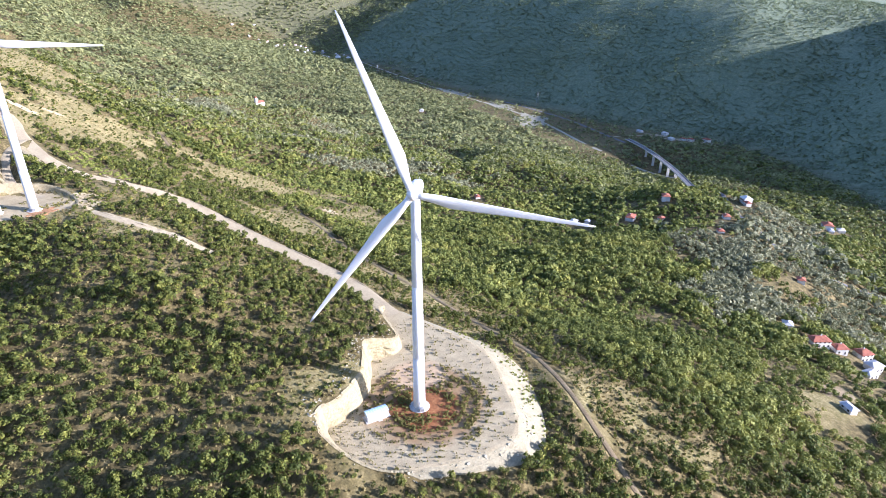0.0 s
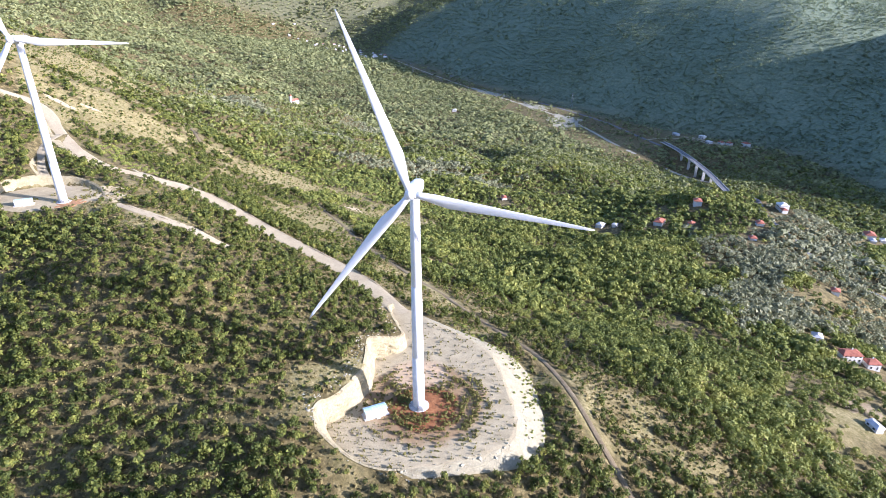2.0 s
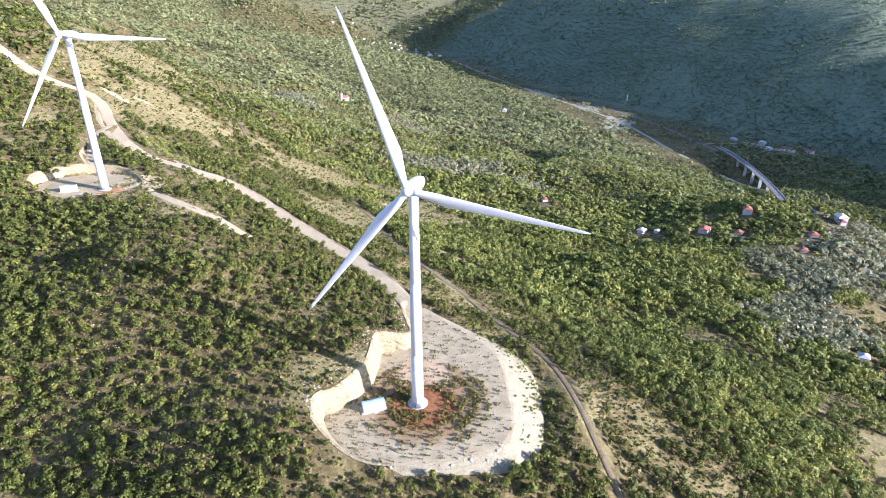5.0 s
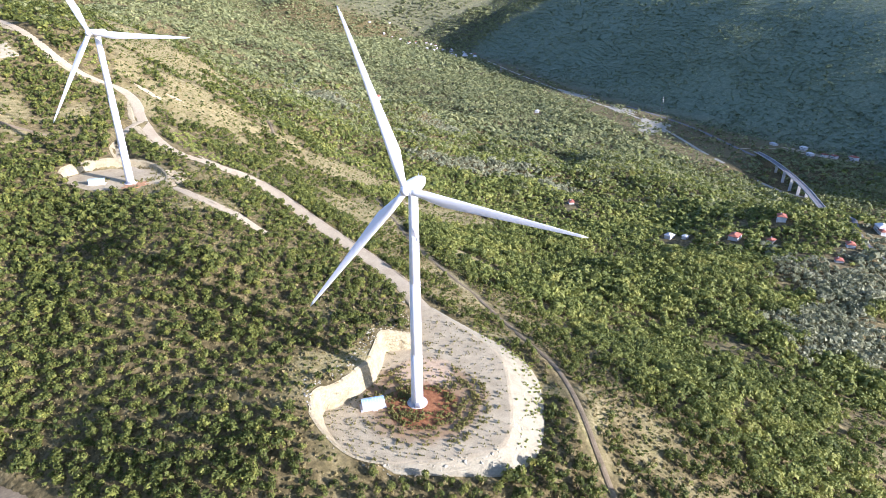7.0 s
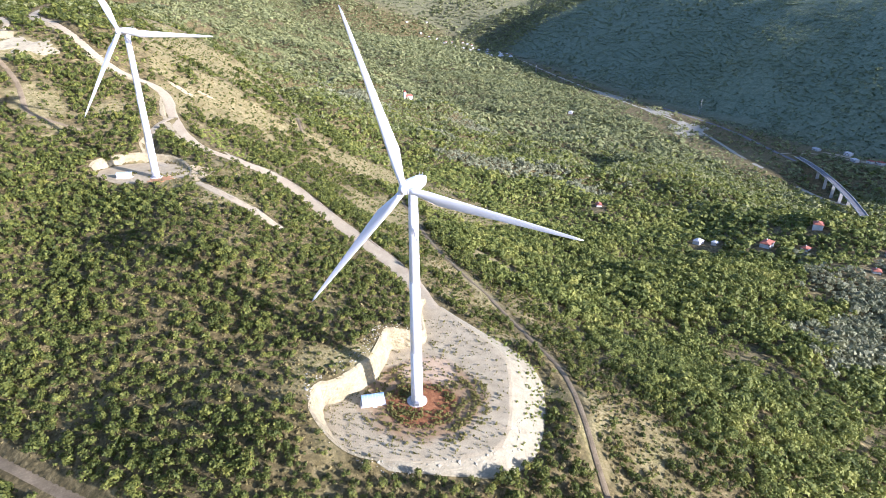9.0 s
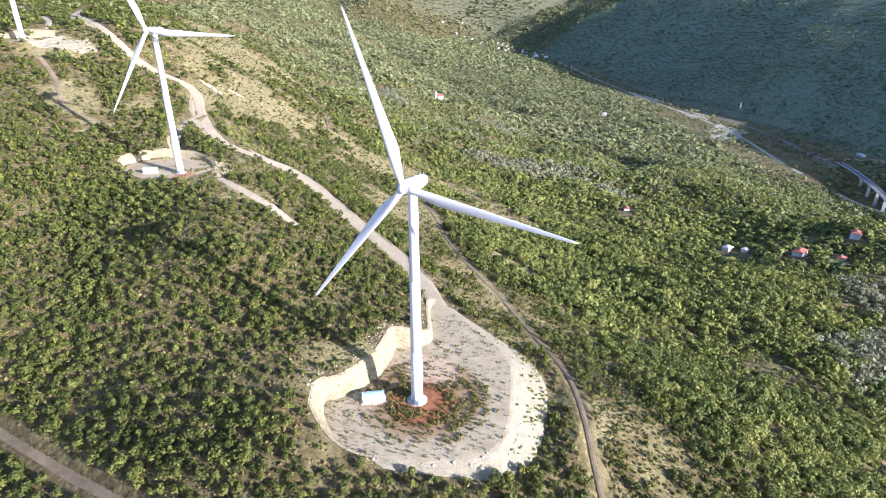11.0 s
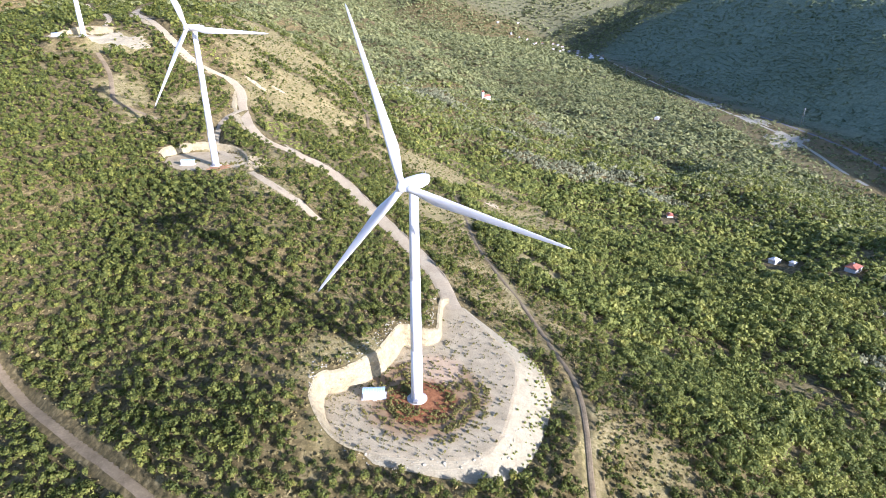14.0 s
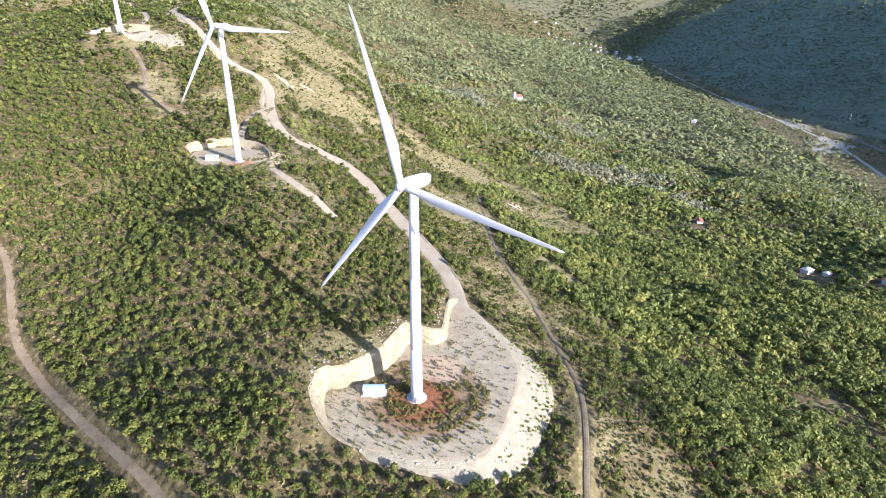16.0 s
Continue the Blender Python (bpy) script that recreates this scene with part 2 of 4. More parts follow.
def natural(x, y):
    z = 0.0
    for j, wj in weights(y, NORTHINGS):
        for i, wi in weights(x, EASTINGS):
            z = z + HEIGHTS[j, i] * wi * wj
    far = smooth(260, 700, np.hypot(x - 0, y - 0))
    side = 1 - smooth(500, 900, x)
    z = z + 0.8 * rough(x, y, 23, 1) + 0.35 * rough(x, y, 9, 2)
    z = z + far * side * (12 * rough(x, y, 130, 3) + 14 * np.abs(rough(x, y, 260, 4)) - 10 + 4 * rough(x, y, 50, 5))
    z = z - far * side * smooth(420, 650, y) * 15 * np.exp(-(rough(x, 0.8 * y, 190, 13) / 0.2) ** 2)
    spurs = smooth(130, 260, x) * side * smooth(-400, -100, y)
    z = z + spurs * (8 * rough(x * 0.55 + 0.2 * y, y, 62, 11) + 3 * rough(x, y, 34, 12))
    floor = valley_floor(y)
    xf = foot(y)
    z = z + (floor - z) * smooth(620, brink(y), x)
    z = z - 17 * np.exp(-((x - 885) ** 2 + (y - 425) ** 2) / (2 * 55.0 ** 2))
    rise = np.maximum(x - xf + 40 * rough(x, y, 300, 6), 0)
    rise = rise * rise / (rise + 25)
    # unseen crest south of y=300 is raised to shade the valley floor
    top = np.interp(y, [-2500, -100, 150, 300, 435, 570, 700, 1000, 2500, 5000], [205, 205, 155, 100, 106, 121, 160, 195, 210, 210])
    lift = np.interp(y, [100, 300, 700, 2600, 3400], [0.62, 0.40, 0.62, 0.62, 0.42]) * rise + smooth(0, 200, rise) * (7 * rough(x, y, 110, 7) + 2 * rough(x, y, 45, 8))
    room = np.maximum(top - floor + 3 * rough(x, y, 200, 9), 60)
    z = z + np.where(rise > 0, room * (1 - np.exp(-np.power(lift / room, 3))) ** (1 / 3.), 0)
    z = z + smooth(3000, 4300, y) * (1 - smooth(500, 1150, x)) * np.maximum(150 + 25 * rough(x, y, 400, 10) - z, 0)
    return z


PAD = [(-33, 11), (-27, 10.5), (-19, 13), (-10.5, 17.8), (-9.3, 18.5), (-8.4, 19.6), (-3, 27), (0.6, 33.4), (1.6, 34.6), (3, 34.8), (12, 32.5), (17, 34.5), (18.6, 38), (22, 51), (27, 66), (34, 62), (36, 50), (40, 32),
       (43, 15), (41, 5), (31, -14), (23, -27), (14, -34), (0, -31), (-10, -27.5), (-24, -21), (-30, -15), (-33, -4)]


def rounded(points, closed=True, rounds=2):
    p = np.array(points, float)
    for _ in range(rounds):
        q = np.roll(p, -1, 0)
        if not closed:
            p, q = p[:-1], p[1:]
        s = np.empty((2 * len(p), p.shape[1]))
        s[0::2], s[1::2] = .75 * p + .25 * q, .25 * p + .75 * q
        if not closed:
            s = np.vstack([np.array(points[0], float)[None], s, np.array(points[-1], float)[None]])
        p = s
    return p


def away(x, y, line, closed=False):
    """Distance to a line on the plan, and how far along it; inside a closed one the distance is negative."""
    a = np.asarray(line, float)[:, :2]
    b = np.roll(a, -1, 0) if closed else a[1:]
    a = a if closed else a[:-1]
    best, along, inside, run = np.full(x.shape, 1e9), np.zeros(x.shape), np.zeros(x.shape, bool), 0.0
    for (ax, ay), (bx, by) in zip(a, b):
        dx, dy = bx - ax, by - ay
        length = math.hypot(dx, dy) + 1e-9
        t = np.clip(((x - ax) * dx + (y - ay) * dy) / length**2, 0, 1)
        d = np.hypot(x - ax - t * dx, y - ay - t * dy)
        near = d < best
        best, along = np.where(near, d, best), np.where(near, run + t * length, along)
        if closed:
            inside ^= ((ay > y) != (by > y)) & (x < dx * (y - ay) / (dy if dy else 1e-9) + ax)
        run += length
    return np.where(inside, -best, best), along / run


PAD_LINE = rounded(PAD, True, 2)


def ellipse(cx, cy, rx, ry, turn):
    c, s = math.cos(turn), math.sin(turn)
    ring = []
    for a in np.linspace(0, 2 * math.pi, 36, endpoint=False):
        w = 1 + 0.09 * math.sin(3 * a + cx) + 0.06 * math.sin(5 * a + cy)
        u, v = rx * w * math.cos(a), ry * w * math.sin(a)
        ring.append((cx + u * c - v * s, cy + u * s + v * c))
    return ring


PAD2_Z, PAD3_Z = 34.0, 98.0
PAD2 = [tuple(q) for q in rounded([(-117, 232), (-115, 243), (-106, 250), (-92, 251), (-83, 248), (-72, 242), (-66, 230), (-62, 213), (-67, 202), (-82, 201), (-101, 205), (-111, 217)], True, 2)]
PAD3 = ellipse(-207, 440, 28, 15.5, 0.1)


def shaped(z, x, y, line, level, cut, fill):
    """Ground cut and filled to a level inside a closed line."""
    close = (np.abs(x - np.mean([p[0] for p in line])) < 130) & (np.abs(y - np.mean([p[1] for p in line])) < 130)
    out = z.copy()
    d, f = away(x[close], y[close], line, True)
    cut = cut(f) if callable(cut) else cut
    d = np.maximum(d, 0)
    out[close] = np.clip(z[close], level - fill * d, level + cut * d)
    return out


def bank_width(f):
    """Width of the spoil bank at a share of the way round the pad's edge."""
    return np.interp(f, [0.33, 0.37, 0.44, 0.50, 0.56, 0.63, 0.70, 0.76, 0.81, 0.85, 0.87], [0, 2, 6, 11, 14, 13, 10, 5.5, 3.6, 2.8, 0])


SPOIL = 0.56


def cut_slope(f):
    """Steepness of the cut face round the pad's edge: it eases off on the west side."""
    return np.interp(f, [0, 0.02, 0.5, 0.88, 0.97, 1], [4.5, 4.5, 4.5, 1.7, 1.7, 4.0])


def padded(x, y):
    z = natural(x, y)
    z = shaped(z, x, y, PAD_LINE, 0.0, cut_slope, 0.62)
    close = (x > -60) & (x < 110) & (y > -90) & (y < 110)
    d, f = away(x[close], y[close], PAD_LINE, True)
    w = bank_width(f)
    low = -SPOIL * np.clip(d, 0, w) - 0.3
    past = smooth(0, 1, (d - w) / 16)
    z[close] = np.where((d > 0) & (w > 0.2), np.where(d < w, low, low + (z[close] - low) * past), z[close])
    z = shaped(z, x, y, PAD2, PAD2_Z, 2.2, 0.7)
    return shaped(z, x, y, PAD3, PAD3_Z, 2.2, 0.7)


# ---- roads ----
ROADS = {  # plan line and half width
    "main": ([(30, 58), (31, 85), (27, 109), (20, 136), (12, 161), (2, 200), (-11, 234), (-32, 254), (-54, 269), (-66, 301), (-71, 340), (-72, 375), (-83, 396),
              (-100, 400), (-115, 412), (-130, 436), (-160, 500), (-187, 568), (-190, 650), (-181, 721)], 4.0),
    "spur": ([(-71, 331), (-83, 310), (-86, 286), (-87, 265), (-82, 247), (-75, 232)], 2.5),
    "upper": ([(-255, 667), (-222, 570), (-198, 515), (-188, 475), (-194, 452)], 2.3),
    "strip": ([(-60, 192), (-52, 174), (-40, 156), (-30, 138), (-22, 128)], 1.8),
    "low": ([(-240, 190), (-198, 151), (-187, 133), (-177, 106), (-170, 88), (-154, 65), (-130, 35), (-104, 5), (-82, -21), (-58, -60), (-30, -110)], 1.9),
    "east": ([(30, -90), (46, -45), (55, -25), (65, 1), (69, 28), (75, 70), (77, 134), (81, 186), (98, 267), (107, 328)], 1.05),
    "back": ([(-185, 402), (-173, 376), (-166, 351), (-160, 318), (-153, 310), (-137, 298), (-124, 289)], 1.8),
    "ridge": ([(10, 887), (53, 704), (53, 515), (43, 427)], 1.3),
    "valley": ([(1460, 3330), (1540, 3000), (1529, 2600), (1400, 2000), (1262, 1516), (1190, 1213), (1145, 980), (1100, 800), (1050, 690), (1015, 616), (993, 558)], 5.0),
    "river": ([(1470, 2400), (1340, 1990), (1205, 1530), (1130, 1215), (1085, 1010), (1040, 860), (985, 740), (920, 620), (885, 520), (880, 430), (850, 340)], 4.5),
    "works": ([(1012, 612), (1060, 600), (1100, 560), (1092, 515), (1118, 470), (1140, 415)], 3.0),
    "lane": ([(640, 190), (589, 152), (537, 115), (500, 70), (484, 5), (519, -33), (600, -120)], 2.6),
}
ROAD_LINES = {}
for _name, (_pts, _half) in ROADS.items():
    _p = rounded(_pts, False, 3)
    _run = np.r_[0, np.cumsum(np.hypot(*np.diff(_p, axis=0).T))]
    _step = 2.5 if _half < 4 else 8.0
    _s = np.arange(0, _run[-1], _step)
    _x, _y = np.interp(_s, _run, _p[:, 0]), np.interp(_s, _run, _p[:, 1])
    _z = padded(_x, _y)
    for _ in range(25):
        _z[1:-1] = (_z[:-2] + 2 * _z[1:-1] + _z[2:]) / 4
    if _name == "main":
        _z = _z * smooth(0, 30, _s)
    if _name == "spur":
        _m = ROAD_LINES["main"]
        _top = _m[2][np.argmin(np.hypot(_m[0] - _x[0], _m[1] - _y[0]))]
        _z = _top + (PAD2_Z - _top) * smooth(0, _s[-1], _s)
    ROAD_LINES[_name] = (_x, _y, _z, _s, _half)


def graded(x, y):
    """The finished ground: hillside, pads, then the roads cut into it."""
    z = padded(x, y)
    for rx, ry, rz, rs, half in ROAD_LINES.values():
        close = (x > rx.min() - 40) & (x < rx.max() + 40) & (y > ry.min() - 40) & (y < ry.max() + 40)
        if not close.any():
            continue
        xs, ys = x[close], y[close]
        d, along = away(xs, ys, np.c_[rx, ry])
        along = along * rs[-1]
        level = np.interp(along, rs, rz) - 0.18
        gap = np.maximum(d - half - 0.3, 0)
        z[close] = np.where(d < 25, np.clip(z[close], level - 0.65 * gap, level + 1.3 * gap), z[close])
    return z


def off_road(x, y):
    best = np.full(x.shape, 99.0)
    for rx, ry, rz, rs, half in ROAD_LINES.values():
        close = (x > rx.min() - 12) & (x < rx.max() + 12) & (y > ry.min() - 12) & (y < ry.max() + 12)
        d = away(x[close], y[close], np.c_[rx, ry][::2])[0] - half
        best[close] = np.minimum(best[close], d)
    return best


# what grows where: dry grass (few shrubs), olive groves and bracken, as ellipses on the plan
DRY = [(-25, 440, 52, 75), (-40, 620, 70, 150), (120, 395, 78, 50), (178, 318, 42, 60), (76, 250, 32, 48), (-70, 218, 36, 26), (-180, 425, 34, 24), (-150, 320, 24, 40),
       (-50, 165, 14, 14), (122, 170, 10, 30), (-22, 23, 17, 8), (225, -80, 30, 16), (-110, 330, 16, 14)]
OLIVES = [(480, 60, 110, 60), (430, -15, 70, 45), (330, 20, 50, 35), (315, 560, 60, 36), (386, 530, 50, 28), (440, 466, 44, 24), (217, 868, 60, 70), (430, 816, 50, 50), (300, 690, 30, 50), (600, 110, 90, 50)]
BRACKEN = [(-99, 432, 20, 18), (-45, 298, 9, 26), (-33, 268, 7, 13)]


def inside(x, y, spots, seed):
    best = np.zeros(x.shape)
    wobble = 1 + 0.6 * rough(x, y, 28, seed) + 0.45 * rough(x, y, 10, seed + 1)
    for cx, cy, rx, ry in spots:
        best = np.maximum(best, 1 - smooth(0.55, 1.25, np.hypot((x - cx) / rx, (y - cy) / ry) / wobble))
    return best


def cover(x, y):
    """How much of the ground the shrubs and trees cover, 0 to 1."""
    wood = smooth(70, 120, x + 12 * rough(x, y, 40, 20))
    c = 0.85 + 0.15 * wood + (1 - 0.7 * wood) * (0.20 * rough(x, y, 30, 21) + 0.44 * rough(x, y, 10, 22))
    c = c + 0.18 * smooth(-60, -110, x) - 0.40 * wood * smooth(0.42, 0.8, rough(x, y, 46, 25) + 0.3 * rough(x, y, 15, 26))
    far = smooth(350, 800, np.hypot(x, y))
    c = c + far * 0.15 - 0.10 * far * np.abs(rough(x, y, 90, 23))
    mountain = smooth(0, 120, x - foot(y))
    river = smooth(-20, 20, x - brink(y)) * (1 - smooth(-30, 10, x - foot(y))) * smooth(420, 600, y) * (1 - smooth(2600, 2900, y))
    c = c - (0.12 + 0.25 * rough(x, y, 34, 28)) * smooth(260, 360, y) * (1 - smooth(700, 900, y)) * (1 - smooth(20, 120, x))
    c = c - 0.34 * smooth(38, 50, x) * (1 - smooth(74, 96, x)) * smooth(-75, -45, y) * (1 - smooth(150, 260, y))
    c = c * (1 - mountain * (0.20 - 0.35 * rough(x, y, 120, 27))) * (1 - 0.55 * river)
    return np.clip(np.maximum(c * (1 - 0.82 * inside(x, y, DRY, 24)), 0.9 * inside(x, y, BRACKEN, 31)), 0, 1)


def mesh_object(name, verts, faces, material, parent=None, even=False):
    me = bpy.data.meshes.new(name)
    verts, faces = np.asarray(verts, np.float32), np.asarray(faces, np.int32)
    me.vertices.add(len(verts))
    me.vertices.foreach_set("co", verts.ravel())
    me.loops.add(faces.size)
    me.loops.foreach_set("vertex_index", faces.ravel())
    me.polygons.add(len(faces))
    me.polygons.foreach_set("loop_start", np.arange(len(faces), dtype=np.int32) * faces.shape[1])
    me.polygons.foreach_set("use_smooth", np.full(len(faces), even))
    me.update(calc_edges=True)
    me.materials.append(material)
    ob = new(name, me)
    ob.parent = parent
    return ob


def grid_faces(rows, cols, closed=False):
    j, i = np.mgrid[0:rows - 1, 0:cols if closed else cols - 1]
    a, b = j * cols + i, j * cols + (i + 1) % cols
    return np.stack([a, b, b + cols, a + cols], -1).reshape(-1, 4)


def spread(fine, mid, low, high, step, middle, growth=1.035):
    """Grid lines: close together in the middle stretch, wider and wider outside."""
    lines = list(np.arange(fine[0], fine[1], step))
    for sign, end, edge, stop in ((1, lines[-1], mid[1], high), (-1, lines[0], mid[0], low)):
        v, s = end, step
        while (v < stop) if sign > 0 else (v > stop):
            s = min(s * 1.15, middle) if (v < edge if sign > 0 else v > edge) else min(s * growth, 60)
            v += sign * s
            lines.append(v)
    return np.array(sorted(lines))


gx = spread((-42, 62), (-235, 170), -2300, 3300, 0.8, 2.3, 1.05)
gy = spread((-50, 70), (-110, 460), -1300, 4800, 0.8, 2.3, 1.05)
GX, GY = np.meshgrid(gx, gy)
GZ = graded(GX.ravel(), GY.ravel())
_d, _ = away(GX.ravel(), GY.ravel(), PAD_LINE, True)
GZ = np.where(_d < 0.3, np.minimum(GZ, -0.2), GZ)
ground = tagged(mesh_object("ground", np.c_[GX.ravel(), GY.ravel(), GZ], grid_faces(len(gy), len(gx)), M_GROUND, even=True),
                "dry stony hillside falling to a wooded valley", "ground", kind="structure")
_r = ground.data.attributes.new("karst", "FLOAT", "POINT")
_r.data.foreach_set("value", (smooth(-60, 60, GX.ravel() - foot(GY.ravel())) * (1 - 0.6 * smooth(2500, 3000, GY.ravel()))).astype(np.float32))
_a = ground.data.attributes.new("cover", "FLOAT", "POINT")
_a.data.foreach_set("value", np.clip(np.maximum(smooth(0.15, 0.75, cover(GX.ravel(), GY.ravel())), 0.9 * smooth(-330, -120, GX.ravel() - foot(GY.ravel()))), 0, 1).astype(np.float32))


def drape(name, key, material, label, category="road", lift=0.06, ruts=0.0):
    x, y, z, s, half = ROAD_LINES[key]
    tx, ty = np.gradient(x), np.gradient(y)
    n = np.hypot(tx, ty)
    tx, ty = tx / n, ty / n
    v = []
    offs = np.linspace(-1, 1, 9)
    for k in range(len(x)):
        for o in offs:
            w = half * (1 + 0.13 * rough(x[k:k + 1] + o * 40, y[k:k + 1], 7, 40)[0])
            h = lift + 0.05 * (1 - o * o) - ruts * math.exp(-((abs(o) - 0.5) / 0.16) ** 2) - (0.22 if abs(o) > 0.99 else 0)
            v.append((x[k] - ty[k] * o * w, y[k] + tx[k] * o * w, z[k] + h))
    return tagged(mesh_object(name, v, grid_faces(len(x), 9), material, even=True), label, category, kind="structure")


drape("road_main", "main", M_ROAD, "pale gravel access road winding up the ridge")
drape("road_spur", "spur", M_ROAD, "short gravel road to the second turbine pad")
drape("road_upper", "upper", M_ROAD, "gravel road to the highest turbine pad")
drape("road_strip", "strip", M_ROAD, "short bare gravel strip among shrubs")
drape("road_low", "low", M_TRACK, "rutted dirt road below the hill", ruts=0.08)
drape("road_east", "east", M_TRACK, "narrow dirt track along the slope", ruts=0.08)
drape("road_back", "back", M_TRACK, "faint dirt track between shrubs")
drape("road_ridge", "ridge", M_TRACK, "faint dirt track on the dry ridge")
drape("road_valley", "valley", M_ASPHALT, "grey asphalt road along the valley floor")
drape("river_bed", "river", M_STONE, "pale gravel bed of a nearly dry river", "river bed")
drape("road_works", "works", M_ROAD, "pale lane along the row of houses")
drape("road_lane", "lane", M_ASPHALT, "grey asphalt lane through the village")


# ---- the main pad with its cut face and spoil bank ----
def pad_sheet(name, line, level, material, label):
    bm = bmesh.new()
    p = np.asarray(line)
    c = p.mean(0)
    loops = []
    for k, f in enumerate((1.0, 0.97, 0.92, 0.8, 0.6, 0.4, 0.2)):
        ring = []
        for i, (px, py) in enumerate(p):
            q = c + (np.array([px, py]) - c) * f
            h = 0.0 if k else -0.14
            ring.append(bm.verts.new((q[0], q[1], level + h + (0.05 * float(rough(q[:1], q[1:], 6, 50)[0]) if k else 0))))
        loops.append(ring)
    for a, b in zip(loops, loops[1:]):
        for i in range(len(a)):
            j = (i + 1) % len(a)
            bm.faces.new((a[i], a[j], b[j], b[i]))
    bm.faces.new(loops[-1])
    bmesh.ops.recalc_face_normals(bm, faces=bm.faces)
    me = bpy.data.meshes.new(name)
    bm.to_mesh(me)
    bm.free()
    me.materials.append(material)
    return tagged(new(name, me), label, "pavement", kind="structure")


def verge(key, start, stop, side, near, far, material, label):
    """Scraped bare ground beside a road, draped on the hillside."""
    x, y, z, s, half = ROAD_LINES[key]
    pick = np.nonzero((s >= start) & (s <= stop))[0]
    tx, ty = np.gradient(x), np.gradient(y)
    n = np.hypot(tx, ty)
    v = []
    for k in pick:
        swell = math.sin(math.pi * (s[k] - start) / (stop - start)) ** 0.5 * (1 + 0.35 * float(rough(x[k:k + 1], y[k:k + 1], 9, 44)[0]))
        for f in np.linspace(0, 1, 7):
            o = side * (near + (far - near) * f * swell)
            v.append((x[k] - ty[k] / n[k] * o, y[k] + tx[k] / n[k] * o))
    v = np.array(v)
    VERGES.append((v[3::7], far - near))
    h = graded(v[:, 0], v[:, 1]) + 0.22 + 0.3 * rough(v[:, 0], v[:, 1], 2.5, 45)
    h[6::7] -= 0.7
    return tagged(mesh_object("slope_verge", np.c_[v, h], grid_faces(len(pick), 7), material), label, "slope", kind="structure")


VERGES = []
verge("main", 235, 345, 1, 3.4, 9.5, M_CUT, "cream soil cut beside the bend of the road")
verge("main", 370, 420, 1, 3.4, 9.0, M_CUT, "cream soil cut where the road climbs")
verge("main", 455, 560, 1, 3.4, 13, M_CUT, "wide cream cut beside the upper road")
verge("spur", 42, 85, -1, 2.6, 5.5, M_CUT, "cream cut beside the spur road")
verge("strip", 5, 70, 1, 1.5, 4.5, M_ROAD, "bare stony ground beside the gravel strip")
verge("main", 20, 180, -1, 3.8, 5.6, M_ROAD, "dusty shoulder of the access road")


def dense(line, step):
    p = np.vstack([line, line[:1]])
    run = np.r_[0, np.cumsum(np.hypot(*np.diff(p, axis=0).T))]
    s = np.arange(0, run[-1], step)
    return np.c_[np.interp(s, run, p[:, 0]), np.interp(s, run, p[:, 1])]


pad_sheet("pavement_pad", dense(PAD_LINE, 1.2), 0.03, M_PAD, "grey gravel turbine pad with rusty red soil in the middle")
pad_sheet("pavement_pad_second", dense(np.array(PAD2), 2.5), PAD2_Z + 0.06, M_DUST, "dusty gravel turbine pad on the hilltop")
pad_sheet("pavement_pad_third", ellipse(-207, 440, 27.6, 15.2, 0.1), PAD3_Z + 0.06, M_DUST, "pale gravel turbine pad high on the ridge")


def bank(name, line, level, first, last, steep, material, label, rows, knobs, sign, width=None):
    """A cut face (sign 1) or spoil bank (sign -1) lofted from the pad's edge to the hillside, over part of the outline."""
    p = dense(line, 0.6)
    nxt = np.roll(p, -1, 0) - np.roll(p, 1, 0)
    nxt = (np.roll(nxt, 2, 0) + np.roll(nxt, -2, 0) + np.roll(nxt, 1, 0) + np.roll(nxt, -1, 0) + nxt)
    nxt /= np.hypot(*nxt.T)[:, None]
    out = np.c_[nxt[:, 1], -nxt[:, 0]]
    if (out * (p - p.mean(0))).sum() < 0:
        out = -out
    pick = np.arange(int(first * len(p)), int(last * len(p))) % len(p)
    v = []
    for n, k in enumerate(pick):
        reach = np.linspace(0.05, 26, 260)
        xs, ys = p[k, 0] + out[k, 0] * reach, p[k, 1] + out[k, 1] * reach
        nat = natural(xs, ys) - level
        slope = float(steep(k / len(p))) if callable(steep) else steep
        hit = np.nonzero((nat < slope * reach) if sign > 0 else (nat > -slope * reach))[0]
        end = reach[hit[0]] if len(hit) else 26
        if width:
            end = float(width(k / len(p)))
        for r in range(rows):
            f = r / (rows - 1)
            d = end * f - (0.4 if sign > 0 else 0.3)
            lump = knobs * float(rough(np.array([p[k, 0] + 9.0 * f * end]), np.array([p[k, 1] - 7.0 * f * end]), 1.7, 60)[0]) + knobs * 1.4 * float(rough(p[k, :1], p[k, 1:] + f * end * 2, 4.5, 61)[0])
            d -= (abs(lump) if sign > 0 else lump) * math.sin(math.pi * min(1, f + 0.12)) ** 0.5 if f < 0.95 else (-0.9 if sign > 0 else 0)
            z = level + sign * slope * end * f + (0.02 + 0.1 * f if sign < 0 else 0.06) - (0.35 if (r == 0 and sign > 0) or (r == rows - 1 and sign < 0) else 0.09 if r == 0 else 0)
            v.append((p[k, 0] + out[k, 0] * d, p[k, 1] + out[k, 1] * d, z))
    return tagged(mesh_object(name, v, grid_faces(len(pick), rows), material, even=False), label, "slope", kind="structure")

